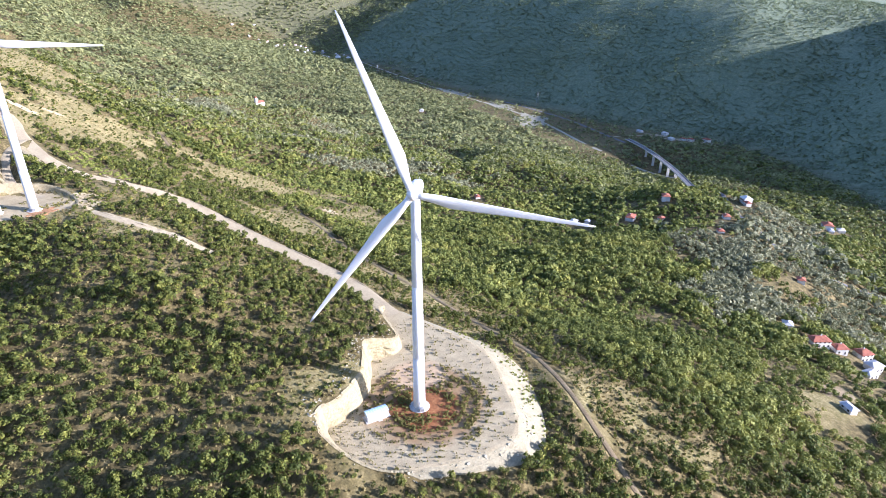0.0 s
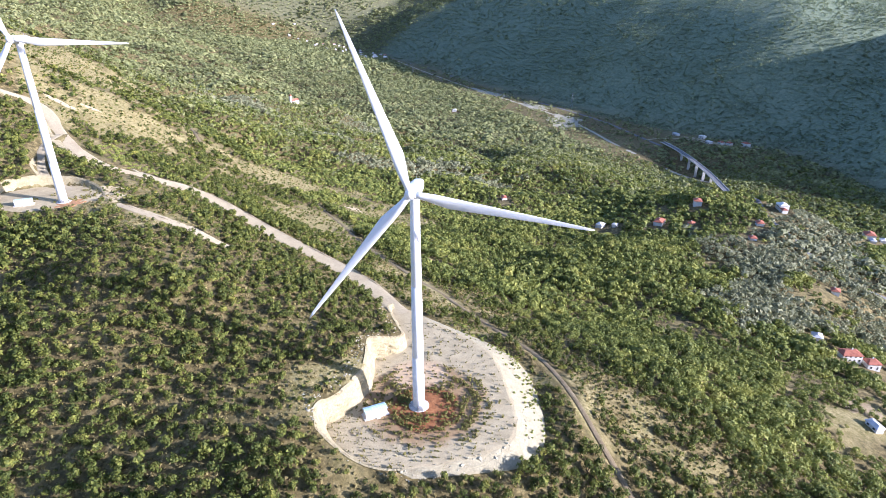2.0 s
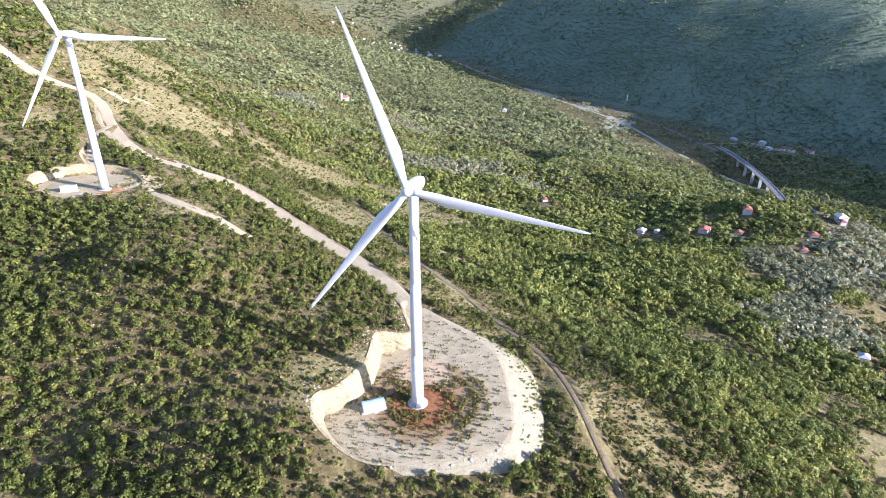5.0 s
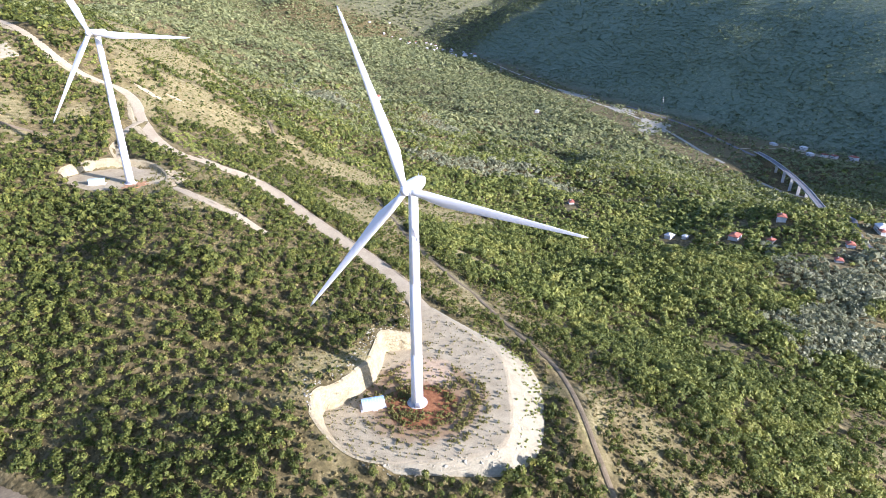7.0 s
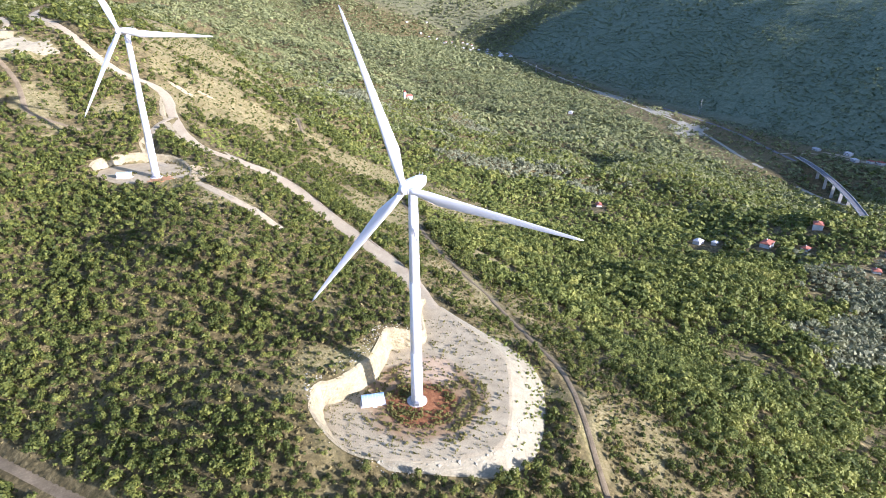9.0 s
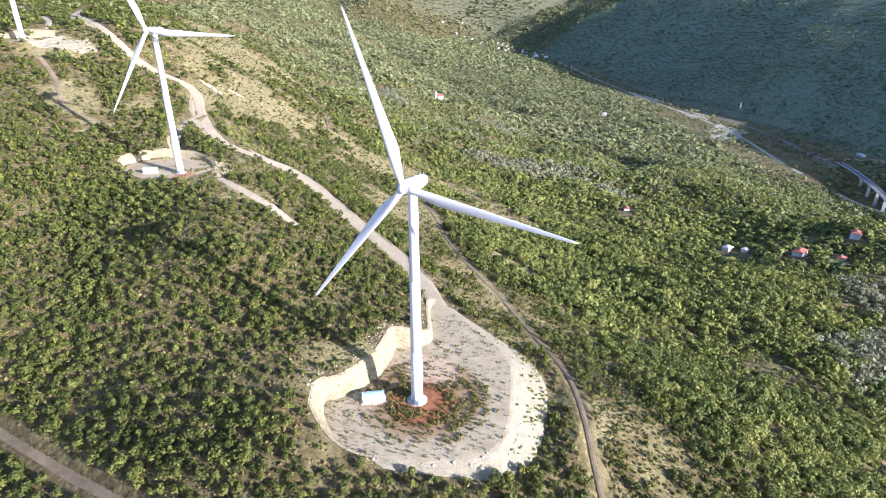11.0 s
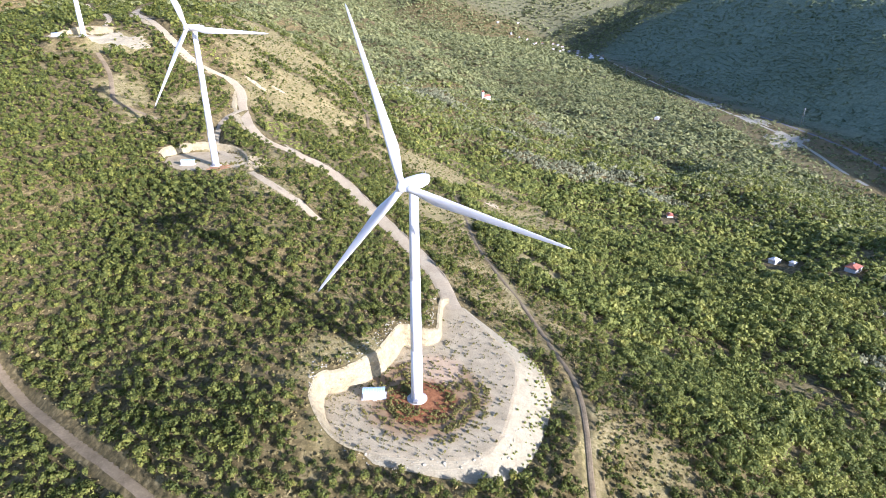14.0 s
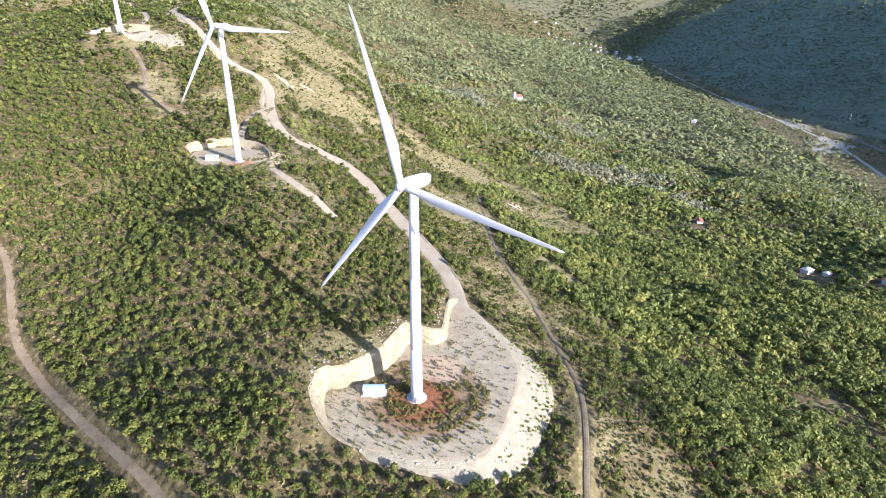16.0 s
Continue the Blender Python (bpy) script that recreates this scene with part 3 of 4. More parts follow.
bank("slope_cut_face", PAD_LINE, 0.0, 0.862, 1.335, cut_slope, M_CUT, "pale cream limestone face cut into the hill", 14, 0.5, 1)
bank("slope_spoil", PAD_LINE, 0.0, 0.34, 0.87, SPOIL, M_FILL, "bright white limestone spoil bank below the pad", 16, 0.18, -1, bank_width)
bank("slope_cut_second", np.array(PAD2), PAD2_Z, 0.0, 0.55, 2.2, M_CUT, "cream cut face behind the second pad", 7, 0.2, 1)
bank("slope_cut_third", np.array(PAD3), PAD3_Z, 0.08, 0.56, 2.2, M_CUT, "cream cut face behind the highest pad", 7, 0.2, 1)


# ---- shared mesh helpers ----
def part(name, bm, material, parent, label="", even=False):
    bmesh.ops.recalc_face_normals(bm, faces=bm.faces)
    me = bpy.data.meshes.new(name)
    bm.to_mesh(me)
    bm.free()
    for f in me.polygons:
        f.use_smooth = even
    me.materials.append(material)
    ob = new(name, me)
    ob.parent = parent
    if label:
        ob["label"] = label
    return ob


def box(sx, sy, sz, at=(0, 0, 0), turn=0.0, bevel=0.0, bm=None):
    """A box whose base is centred at a place, with eased edges."""
    bm = bm or bmesh.new()
    made = bmesh.ops.create_cube(bm, size=1)["verts"]
    bmesh.ops.transform(bm, matrix=Matrix.Translation(at) @ Matrix.Rotation(turn, 4, "Z") @ Matrix.Translation((0, 0, sz / 2)) @ Matrix.Diagonal((sx, sy, sz, 1)), verts=made)
    if bevel:
        edges = list({e for v in made for e in v.link_edges})
        bmesh.ops.bevel(bm, geom=edges, offset=bevel, segments=2, affect="EDGES", profile=0.5)
    return bm


def loft(rings, caps=True):
    bm = bmesh.new()
    made = [[bm.verts.new(v) for v in ring] for ring in rings]
    n = len(made[0])
    for a, b in zip(made, made[1:]):
        for i in range(n):
            bm.faces.new((a[i], a[(i + 1) % n], b[(i + 1) % n], b[i]))
    if caps:
        bm.faces.new(made[0][::-1])
        bm.faces.new(made[-1])
    return bm


def lathe(profile, n=48):
    return loft([[(r * math.cos(2 * math.pi * i / n), r * math.sin(2 * math.pi * i / n), z) for i in range(n)] for r, z in profile])


def thing(name, at, turn=0.0, label="", category="", group=""):
    e = new(name)
    e.matrix_world = Matrix.Translation(at) @ Matrix.Rotation(turn, 4, "Z")
    return tagged(e, label, category, group)


# ---- wind turbines ----
def blade_rings(length=53.2):
    rings = []
    for k in range(26):
        f = k / 25
        z = 1.1 + (length - 1.1) * f
        chord = np.interp(f, [0, 0.04, 0.12, 0.2, 0.35, 0.6, 0.85, 0.96, 1], [2.1, 2.1, 3.1, 3.75, 3.1, 2.1, 1.25, 0.8, 0.25])
        thick = np.interp(f, [0, 0.04, 0.12, 0.2, 0.4, 1], [1.0, 1.0, 0.62, 0.38, 0.24, 0.16])
        twist = radians(np.interp(f, [0, 0.12, 0.3, 0.6, 1], [18, 15, 9, 3, 0]) + 2)
        lead = np.interp(f, [0, 0.04, 0.2, 1], [0.5, 0.5, 0.32, 0.30])
        sweep = -1.2 * f * f
        ring = []
        for i in range(20):
            a = 2 * math.pi * i / 20
            u = 0.5 - 0.5 * math.cos(a)
            foil = 1.0 if thick > 0.95 else (1 - 0.75 * u * (1 - thick))
            cx, cy = (u - lead) * chord, 0.5 * math.sin(a) * chord * thick * foil
            ring.append((cx * math.cos(twist) - cy * math.sin(twist), sweep + cx * math.sin(twist) + cy * math.cos(twist), z))
        rings.append(ring)
    return rings


def wind_turbine(at, facing, phase, label):
    """facing: degrees on the plan towards which the rotor looks; phase: degrees of the top blade from upright."""
    t = thing("wind_turbine", at, radians(facing + 90), label, "wind turbine", "wind turbines on the ridge")
    part("foundation", lathe([(3.6, -0.4), (3.6, 0.28), (3.45, 0.38), (2.7, 0.40), (2.7, 0.62), (2.5, 0.66)]), M_CONCRETE, t, "round concrete foundation")
    levels = [0.4, 21.0, 48.0, 78.4]
    for a, b in zip(levels, levels[1:]):
        ra, rb = 2.15 - (a / 78.4) * 0.70, 2.15 - (b / 78.4) * 0.70
        part("tower_section", lathe([(ra * 0.97, a), (ra, a + 0.06), (rb, b - 0.06), (rb * 0.97, b)]), M_WHITE, t, even=False).data.polygons.foreach_set("use_smooth", [True] * (48 * 3) + [False] * 2)
    for z in levels[1:-1]:
        r = 2.15 - (z / 78.4) * 0.70
        part("flange", lathe([(r + 0.0, z - 0.14), (r + 0.05, z - 0.10), (r + 0.05, z + 0.10), (r, z + 0.14)]), M_WHITE, t)
    door = part("door", box(1.0, 0.16, 2.2, (2.1 * math.cos(-1.2), 2.1 * math.sin(-1.2), 1.5), -1.2 + math.pi / 2, 0.04), M_GREY, t, "grey steel tower door")
    part("door_step", box(1.6, 1.4, 1.1, (2.85 * math.cos(-1.2), 2.85 * math.sin(-1.2), 0.38), -1.2 + math.pi / 2, 0.03), M_STEEL, t, "grey steel steps")
    for z in (26.0, 27.0, 28.0, 29.0):
        part("marking", box(0.10, 0.5, 0.55, (2.15 - z / 78.4 * 0.7 - 0.02, 0, z), 0, 0.01), M_GREY, t, "small dark marking bar")
    lean = Matrix.Translation((0, 0, 80.4)) @ Matrix.Rotation(radians(-5), 4, "X")
    # nacelle: a rounded box that narrows to the rear
    rings = []
    for y, w, h, dz in ((-4.0, 1.35, 1.35, 0.1), (-3.7, 1.75, 1.7, 0.1), (-2.6, 1.95, 1.9, 0.1), (0, 2.0, 2.0, 0.1), (3.5, 1.95, 1.95, 0.15), (6.0, 1.8, 1.7, 0.3), (7.2, 1.5, 1.35, 0.5), (7.6, 1.05, 0.95, 0.6)):
        rings.append([(math.copysign(abs(math.cos(a)) ** 0.55, math.cos(a)) * w, y, dz + math.copysign(abs(math.sin(a)) ** 0.55, math.sin(a)) * h) for a in [2 * math.pi * i / 32 for i in range(32)]])
    nacelle = part("nacelle", loft(rings), M_WHITE, t, "white rounded nacelle", True)
    nacelle.matrix_local = lean
    part("collar", lathe([(1.62, 78.2), (1.62, 78.75), (1.5, 78.9)], 40), M_WHITE, t, even=True)
    part("hatch", box(1.5, 1.9, 0.12, (0, 3.2, 2.05), 0, 0.04), M_WHITE, nacelle)
    part("wind_vane", box(0.08, 0.08, 1.0, (0.5, 6.0, 1.9), 0, 0), M_GREY, nacelle)
    part("wind_vane", box(0.08, 0.08, 1.0, (-0.5, 6.0, 1.9), 0, 0), M_GREY, nacelle)
    hub = part("hub", loft([[(r * math.cos(2 * math.pi * i / 36), y, r * math.sin(2 * math.pi * i / 36)) for i in range(36)]
                            for y, r in ((1.7, 1.35), (1.5, 1.6), (0.4, 1.78), (-0.8, 1.6), (-1.5, 1.2), (-1.95, 0.62), (-2.1, 0.12))]), M_WHITE, t, "white pointed spinner", True)
    hub.matrix_local = lean @ Matrix.Translation((0, -5.9, 0))
    for k in range(3):
        b = part("blade", loft(blade_rings()), M_WHITE, t, even=True)
        b.matrix_local = lean @ Matrix.Translation((0, -5.9, 0)) @ Matrix.Rotation(radians(phase + 120 * k), 4, "Y")
        ring = part("blade_collar", lathe([(1.1, 1.45), (1.16, 1.5), (1.16, 1.75), (1.1, 1.8)], 28), M_WHITE, b)
    return t


wind_turbine((0, 0, 0.03), 225, -22, "white three-bladed wind turbine on a gravel pad")
wind_turbine((-82.0, 211.9, PAD2_Z + 0.05), 238, -28, "white wind turbine on the hilltop beside the road")
wind_turbine((-203, 440, PAD3_Z + 0.05), 238, 8, "white wind turbine high on the far ridge")


# ---- transformer kiosks ----
def kiosk(at, turn, label):
    k = thing("transformer_kiosk", at, turn, label, "kiosk", "transformer kiosks beside the turbines")
    part("slab", box(9.0, 4.2, 0.35, (0, 0, -0.1), 0, 0.04), M_CONCRETE, k, "pale concrete slab")
    body = part("body", box(7.6, 3.0, 2.5, (0, 0, 0.25), 0, 0.05), M_KIOSK, k)
    rings = []
    for x in (-4.0, 4.0):
        rings.append([(x, y, z) for y, z in ((-1.75, 2.62), (-1.75, 2.76), (-0.6, 3.12), (0.4, 3.22), (1.2, 3.10), (1.75, 2.80), (1.75, 2.66))])
    part("roof", loft(rings), M_KIOSK_ROOF, k, "light blue sheet metal roof")
    for i in range(9):
        x = -3.8 + i * 0.95
        part("roof_rib", loft([[(x + dx, y, z + 0.05) for y, z in ((-1.75, 2.74), (-0.6, 3.10), (0.4, 3.20), (1.2, 3.08), (1.75, 2.78), (1.2, 3.05), (0.4, 3.17), (-0.6, 3.07))] for dx in (-0.04, 0.04)]), M_KIOSK, k)
    for x in (-2.5, -0.2, 2.3):
        d = part("door", box(1.5, 0.08, 2.1, (x, -1.52, 0.32), 0, 0.02), M_KIOSK, k)
        part("louvre", box(1.1, 0.06, 0.5, (x, -1.58, 1.7), 0, 0.01), M_GREY, d, "grey louvred vent")
    part("step", box(1.4, 0.9, 0.3, (0.4, -2.3, -0.02), 0, 0.03), M_CONCRETE, k)
    return k


kiosk((-14.8, 5.2, 0.03), math.atan2(-1.5, 7.8), "white transformer kiosk with a light blue roof")
kiosk((-99, 218, PAD2_Z + 0.06), math.atan2(-1.5, 7.8), "white transformer kiosk on the hilltop pad")
kiosk((-222, 434, PAD3_Z + 0.06), math.atan2(-1.5, 7.8), "white transformer kiosk on the highest pad")


# ---- houses ----
def house(x, y, w, d, h, turn, roof, label, category="house", hip=0.35, chimney=True, storeys=2):
    z = float(graded(np.array([x * 1.0]), np.array([y * 1.0]))[0])
    t = thing("house" if category == "house" else category.replace(" ", "_"), (x, y, z - 0.3), radians(turn), label, category, "houses in the valley" if category == "house" else "")
    part("wall", box(w, d, h + 1.3, (0, 0, -1.0), 0, 0.03), M_WALL, t)
    e, rise = 0.55, d * 0.24
    base = [(-w / 2 - e, -d / 2 - e, h + 0.2), (w / 2 + e, -d / 2 - e, h + 0.2), (w / 2 + e, d / 2 + e, h + 0.2), (-w / 2 - e, d / 2 + e, h + 0.2)]
    ridge = w / 2 - hip * d
    bm = bmesh.new()
    lo = [bm.verts.new(p) for p in base]
    up = [bm.verts.new((p[0], p[1], p[2] + 0.18)) for p in base]
    r0, r1 = bm.verts.new((-ridge, 0, h + 0.4 + rise)), bm.verts.new((ridge, 0, h + 0.4 + rise))
    bm.faces.new(lo[::-1])
    for i in range(4):
        bm.faces.new((lo[i], lo[(i + 1) % 4], up[(i + 1) % 4], up[i]))
    bm.faces.new((up[0], up[1], r1, r0))
    bm.faces.new((up[1], up[2], r1))
    bm.faces.new((up[2], up[3], r0, r1))
    bm.faces.new((up[3], up[0], r0))
    top = part("roof", bm, roof, t, "red clay tile roof" if roof is M_TILE else "grey sheet roof")
    if chimney:
        part("chimney", box(0.6, 0.6, 1.5, (ridge * 0.5, d * 0.15, h + 0.3 + rise * 0.6), 0, 0.03), M_WALL, top)
    per = max(2, int(w / 3))
    for s in range(storeys):
        for side in (-1, 1):
            for i in range(per):
                wx = (i + 0.5) / per * w - w / 2
                if s == 0 and i == per // 2 and side == -1:
                    part("door", box(1.0, 0.12, 2.1, (wx, -d / 2 - 0.02, 0.35), 0, 0.02), M_DARK, t, "dark door")
                    continue
                win = part("window", box(1.25, 0.14, 1.35, (wx, side * (d / 2 + 0.02), 1.2 + s * 2.9)), M_DARK, t)
                part("pane", box(1.0, 0.05, 1.1, (wx, side * (d / 2 + 0.09), 1.32 + s * 2.9), 0, 0), M_GLASS, win)
    return t


for x, y, w, d, h, a, roof, text in (
        (531, 203, 11, 9, 5.6, 35, M_TILE, "white two-storey house with a red hipped roof"),
        (449, 197, 14, 9, 4.8, 20, M_TILE, "white house with a red roof at the wood's edge"),
        (615, 144, 12, 10, 6.5, 50, M_WALL, "white flat-topped house beside the lane"),
        (606, 138, 8, 6, 4, 50, M_TILE, "small white annex with a red roof"),
        (702, 75, 14, 11, 6.5, 30, M_TILE, "large white house with a red roof and terrace"),
        (717, 63, 9, 8, 4, 30, M_WALL, "white outbuilding beside the large house"),
        (686, 66, 10, 6, 3, 30, M_SLATE, "low grey shed on a white terrace"),
        (306, -41, 12, 8, 5.0, -40, M_TILE, "cream house with a red tiled roof by the olives"),
        (313, -52, 8, 7, 4.0, -40, M_TILE, "small house with a red roof in the hamlet"),
        (332, -62, 9, 8, 5.2, -30, M_TILE, "white house with a red roof in the hamlet"),
        (316, -72, 9, 7, 4.5, -25, M_SLATE, "low pale house with a grey roof"),
        (299, -74, 8, 6, 3.0, -20, M_SLATE, "grey-roofed stone shed in the hamlet"),
        (406, 242, 9, 7, 3.4, 15, M_SLATE, "small pale building among trees"),
        (416, 230, 5, 5, 3.4, 15, M_WALL, "tiny white hut among trees"),
        (315, -18, 7, 6, 3.2, 30, M_SLATE, "white hut with a pale roof on the slope"),
        (481, 178, 8, 6, 3.0, 10, M_TILE, "low house with a brown-red roof"),
        (468, 105, 7, 6, 3.0, 40, M_TILE, "low hut with a red roof among olives"),
        (420, 10, 7, 6, 3.0, 25, M_TILE, "low hut with a red roof by the grove"),
        (388, 383, 10, 6, 3.0, 60, M_TILE, "low house with a red roof in the wood"),
        (518, 123, 9, 7, 3.2, 40, M_TILE, "low brown-roofed house by the lane"),
        (207, -84, 7, 4, 2.4, 60, M_SLATE, "long low pale shed beside a red earth plot"),
        (1108, 600, 16, 8, 4.0, 75, M_SLATE, "white roadside building at the mountain foot"),
        (1126, 546, 14, 9, 5.6, 75, M_WALL, "white house at the mountain foot"),
        (1092, 511, 12, 9, 4.8, 75, M_WALL, "white house beside the valley road"),
        (1108, 492, 11, 8, 5.0, 75, M_TILE, "house with a red roof at the mountain foot"),
        (1116, 478, 12, 9, 5.0, 75, M_TILE, "house with a red roof near the viaduct"),
        (1130, 450, 15, 11, 7.0, 75, M_TILE, "tall house with a bright red roof in the row"),
        (870, 1121, 16, 10, 5.0, 45, M_SLATE, "pale farm building in the distant wood")):
    house(x, y, w, d, h, a, roof, text, chimney=roof is M_TILE, storeys=2 if h > 4.6 else 1)
for k in range(26):
    f = k / 25
    x = 1480 - 130 * f * f + 70 * random.uniform(-1, 1)
    y = 2600 + 850 * f + 60 * random.uniform(-1, 1)
    house(x, y, random.uniform(12, 20), random.uniform(9, 13), random.uniform(5, 8), random.uniform(0, 90), random.choice((M_TILE, M_WALL, M_SLATE)), "distant pale house in the valley town", chimney=False)
for x, y, w, d, h in ((1430, 2520, 60, 26, 9), (1465, 2480, 46, 20, 8), (1400, 2570, 34, 16, 7)):
    house(x, y, w, d, h, 62, M_WALL, "large white works building by the valley road", "works building", 0.2, False)


def church(x, y, turn):
    z = float(graded(np.array([x * 1.0]), np.array([y * 1.0]))[0])
    t = thing("church", (x, y, z - 0.5), radians(turn), "small white church with a bell tower on a wooded hill", "church")
    part("nave", box(16, 9, 7.5, (0, 0, 0), 0, 0.05), M_WALL, t)
    part("roof", loft([[(s * 8.4, -5, 7.5), (s * 8.4, 5, 7.5), (s * 8.4, 0, 11)] for s in (-1, 1)]), M_TILE, t, "red tile roof")
    tower = part("bell_tower", box(4.4, 4.4, 17, (-9.6, 0, 0), 0, 0.05), M_WALL, t)
    part("spire", loft([[(-9.6 + sx * s, sy * s, zz) for sx, sy in ((-1, -1), (1, -1), (1, 1), (-1, 1))] for s, zz in ((2.5, 17), (0.1, 21.5))]), M_TILE, tower)
    for yy in (-2.25, 2.25):
        part("belfry_opening", box(1.4, 0.1, 2.6, (-9.6, yy, 12.5), 0, 0.02), M_DARK, tower)
    for xx in (-4, 0, 4):
        part("window", box(1.0, 0.1, 2.6, (xx, -4.52, 2.6), 0, 0.02), M_GLASS, t)


church(361, 982, 20)


# ---- viaduct over the side valley ----
def viaduct():
    line = rounded([(993, 558), (975, 525), (935, 467), (856, 373), (774, 292), (735, 255)], False, 3)
    run = np.r_[0, np.cumsum(np.hypot(*np.diff(line, axis=0).T))]
    s = np.linspace(0, run[-1], 60)
    x, y = np.interp(s, run, line[:, 0]), np.interp(s, run, line[:, 1])
    ends = graded(np.array([993.0, 735.0]), np.array([558.0, 255.0]))
    z = np.interp(s, [0, run[-1]], [max(ends[0], -150) + 0.6, ends[1] + 1.0])
    tx, ty = np.gradient(x), np.gradient(y)
    n = np.hypot(tx, ty)
    tx, ty = tx / n, ty / n
    t = thing("viaduct", (0, 0, 0), 0, "long concrete road viaduct on tall piers", "bridge")

    def strip(outline):
        return loft([[(x[k] - ty[k] * o, y[k] + tx[k] * o, z[k] + h) for o, h in outline] for k in range(60)])

    part("deck", strip([(-5.4, 0), (5.4, 0), (5.4, -0.6), (3, -1.9), (-3, -1.9), (-5.4, -0.6)]), M_CONCRETE, t, "pale concrete deck")
    part("carriageway", strip([(-4.4, 0.004), (4.4, 0.004), (4.4, 0.09), (-4.4, 0.09)]), M_ASPHALT, t, "grey asphalt surface")
    for o in (-5.1, 5.1):
        part("parapet", strip([(o - 0.15, 0.004), (o + 0.15, 0.004), (o + 0.15, 1.0), (o - 0.15, 1.0)]), M_CONCRETE, t)
    for k in (14, 20, 26, 32, 38):
        g = float(graded(x[k:k + 1], y[k:k + 1])[0])
        part("pier", box(1.7, 4.6, max(2, z[k] - 1.9 - g + 2), (x[k], y[k], g - 2), math.atan2(ty[k], tx[k]), 0.2), M_CONCRETE, t)


viaduct()


# ---- lattice pylon beside the river ----
def pylon(x, y, height):
    z = float(graded(np.array([x * 1.0]), np.array([y * 1.0]))[0])
    t = thing("power_pylon", (x, y, z), 0.6, "grey steel lattice power pylon in the valley", "pylon")

    def bar(a, b, r=0.14):
        a, b = Vector(a), Vector(b)
        m = Matrix.Translation(a) @ (b - a).to_track_quat("Z", "Y").to_matrix().to_4x4()
        return loft([[tuple(m @ Vector((r * math.cos(q), r * math.sin(q), zz))) for q in (0.8, 2.4, 3.9, 5.5)] for zz in (0, (b - a).length)])

    for sx, sy in ((1, 1), (1, -1), (-1, -1), (-1, 1)):
        part("leg", bar((3.2 * sx, 3.2 * sy, -1), (0.6 * sx, 0.6 * sy, height), 0.2), M_STEEL, t)
    for k in range(7):
        a, b = k / 7, (k + 1) / 7
        ra, rb = 3.2 - 2.6 * a, 3.2 - 2.6 * b
        for (sx, sy), (ux, uy) in (((1, 1), (1, -1)), ((1, -1), (-1, -1)), ((-1, -1), (-1, 1)), ((-1, 1), (1, 1))):
            part("brace", bar((ra * sx, ra * sy, a * height), (rb * ux, rb * uy, b * height), 0.1), M_STEEL, t)
    for h in (0.7, 0.82, 0.94):
        part("cross_arm", bar((-5, 0, h * height), (5, 0, h * height), 0.18), M_STEEL, t)


pylon(1185, 985, 40)
pylon(1250, 1900, 34)


# ---- loose rocks along the pad's rim and on the hill ----
def rock_mesh(seed):
    bm = bmesh.new()
    bmesh.ops.create_icosphere(bm, subdivisions=2, radius=1)
    r = random.Random(seed)
    cuts = [Vector((r.uniform(-1, 1), r.uniform(-1, 1), r.uniform(-0.6, 1))).normalized() for _ in range(7)]
    for v in bm.verts:
        for c in cuts:
            over = v.co.dot(c) - 0.72
            if over > 0:
                v.co -= c * over * 0.9
        v.co.z *= 0.7
    me = bpy.data.meshes.new("rock")
    bm.to_mesh(me)
    bm.free()
    me.materials.append(M_STONE)
    return me


ROCKS = [rock_mesh(s) for s in range(5)]
_rng = random.Random(5)
_rim = dense(PAD_LINE, 0.5)
_placed = 0
while _placed < 150:
    k = int(_rng.uniform(0.66, 0.93) * len(_rim))
    px, py = _rim[k][0] * (1 + _rng.uniform(-0.01, 0.12)) + _rng.uniform(-1, 1), _rim[k][1] * (1 + _rng.uniform(-0.01, 0.12)) + _rng.uniform(-1, 1)
    s = _rng.uniform(0.12, 0.34) if _rng.random() < 0.93 else _rng.uniform(0.4, 0.7)
    ob = new("rock", _rng.choice(ROCKS))
    pz = max(float(graded(np.array([px]), np.array([py]))[0]), 0.0 if away(np.array([px]), np.array([py]), PAD_LINE, True)[0][0] < 0 else -99)
    ob.matrix_world = Matrix.Translation((px, py, pz + 0.15 * s + 0.15)) @ Euler((_rng.uniform(-.3, .3), _rng.uniform(-.3, .3), _rng.uniform(0, 6))).to_matrix().to_4x4() @ Matrix.Diagonal((s * _rng.uniform(.8, 1.4), s, s, 1))
    tagged(ob, "pale broken limestone rock on the pad's rim", "rock", "rocks along the rim")
    _placed += 1


# rubble on the ground above the cut face
_placed = 0
while _placed < 210:
    k = int(_rng.uniform(0.90, 1.30) * len(_rim)) % len(_rim)
    px, py = _rim[k][0] - _rng.uniform(1.5, 9) * 0.45, _rim[k][1] + _rng.uniform(3.0, 9)
    if away(np.array([px]), np.array([py]), PAD_LINE, True)[0][0] < 3.2:
        continue
    s = _rng.uniform(0.14, 0.45)
    ob = new("rock", _rng.choice(ROCKS))
    ob.matrix_world = Matrix.Translation((px, py, float(graded(np.array([px]), np.array([py]))[0]) + 0.1 * s)) @ Euler((0, 0, _rng.uniform(0, 6))).to_matrix().to_4x4() @ Matrix.Diagonal((s * _rng.uniform(.8, 1.6), s, s * 0.8, 1))
    tagged(ob, "pale limestone rubble on the hill above the cut", "rock", "rubble above the cut")
    _placed += 1


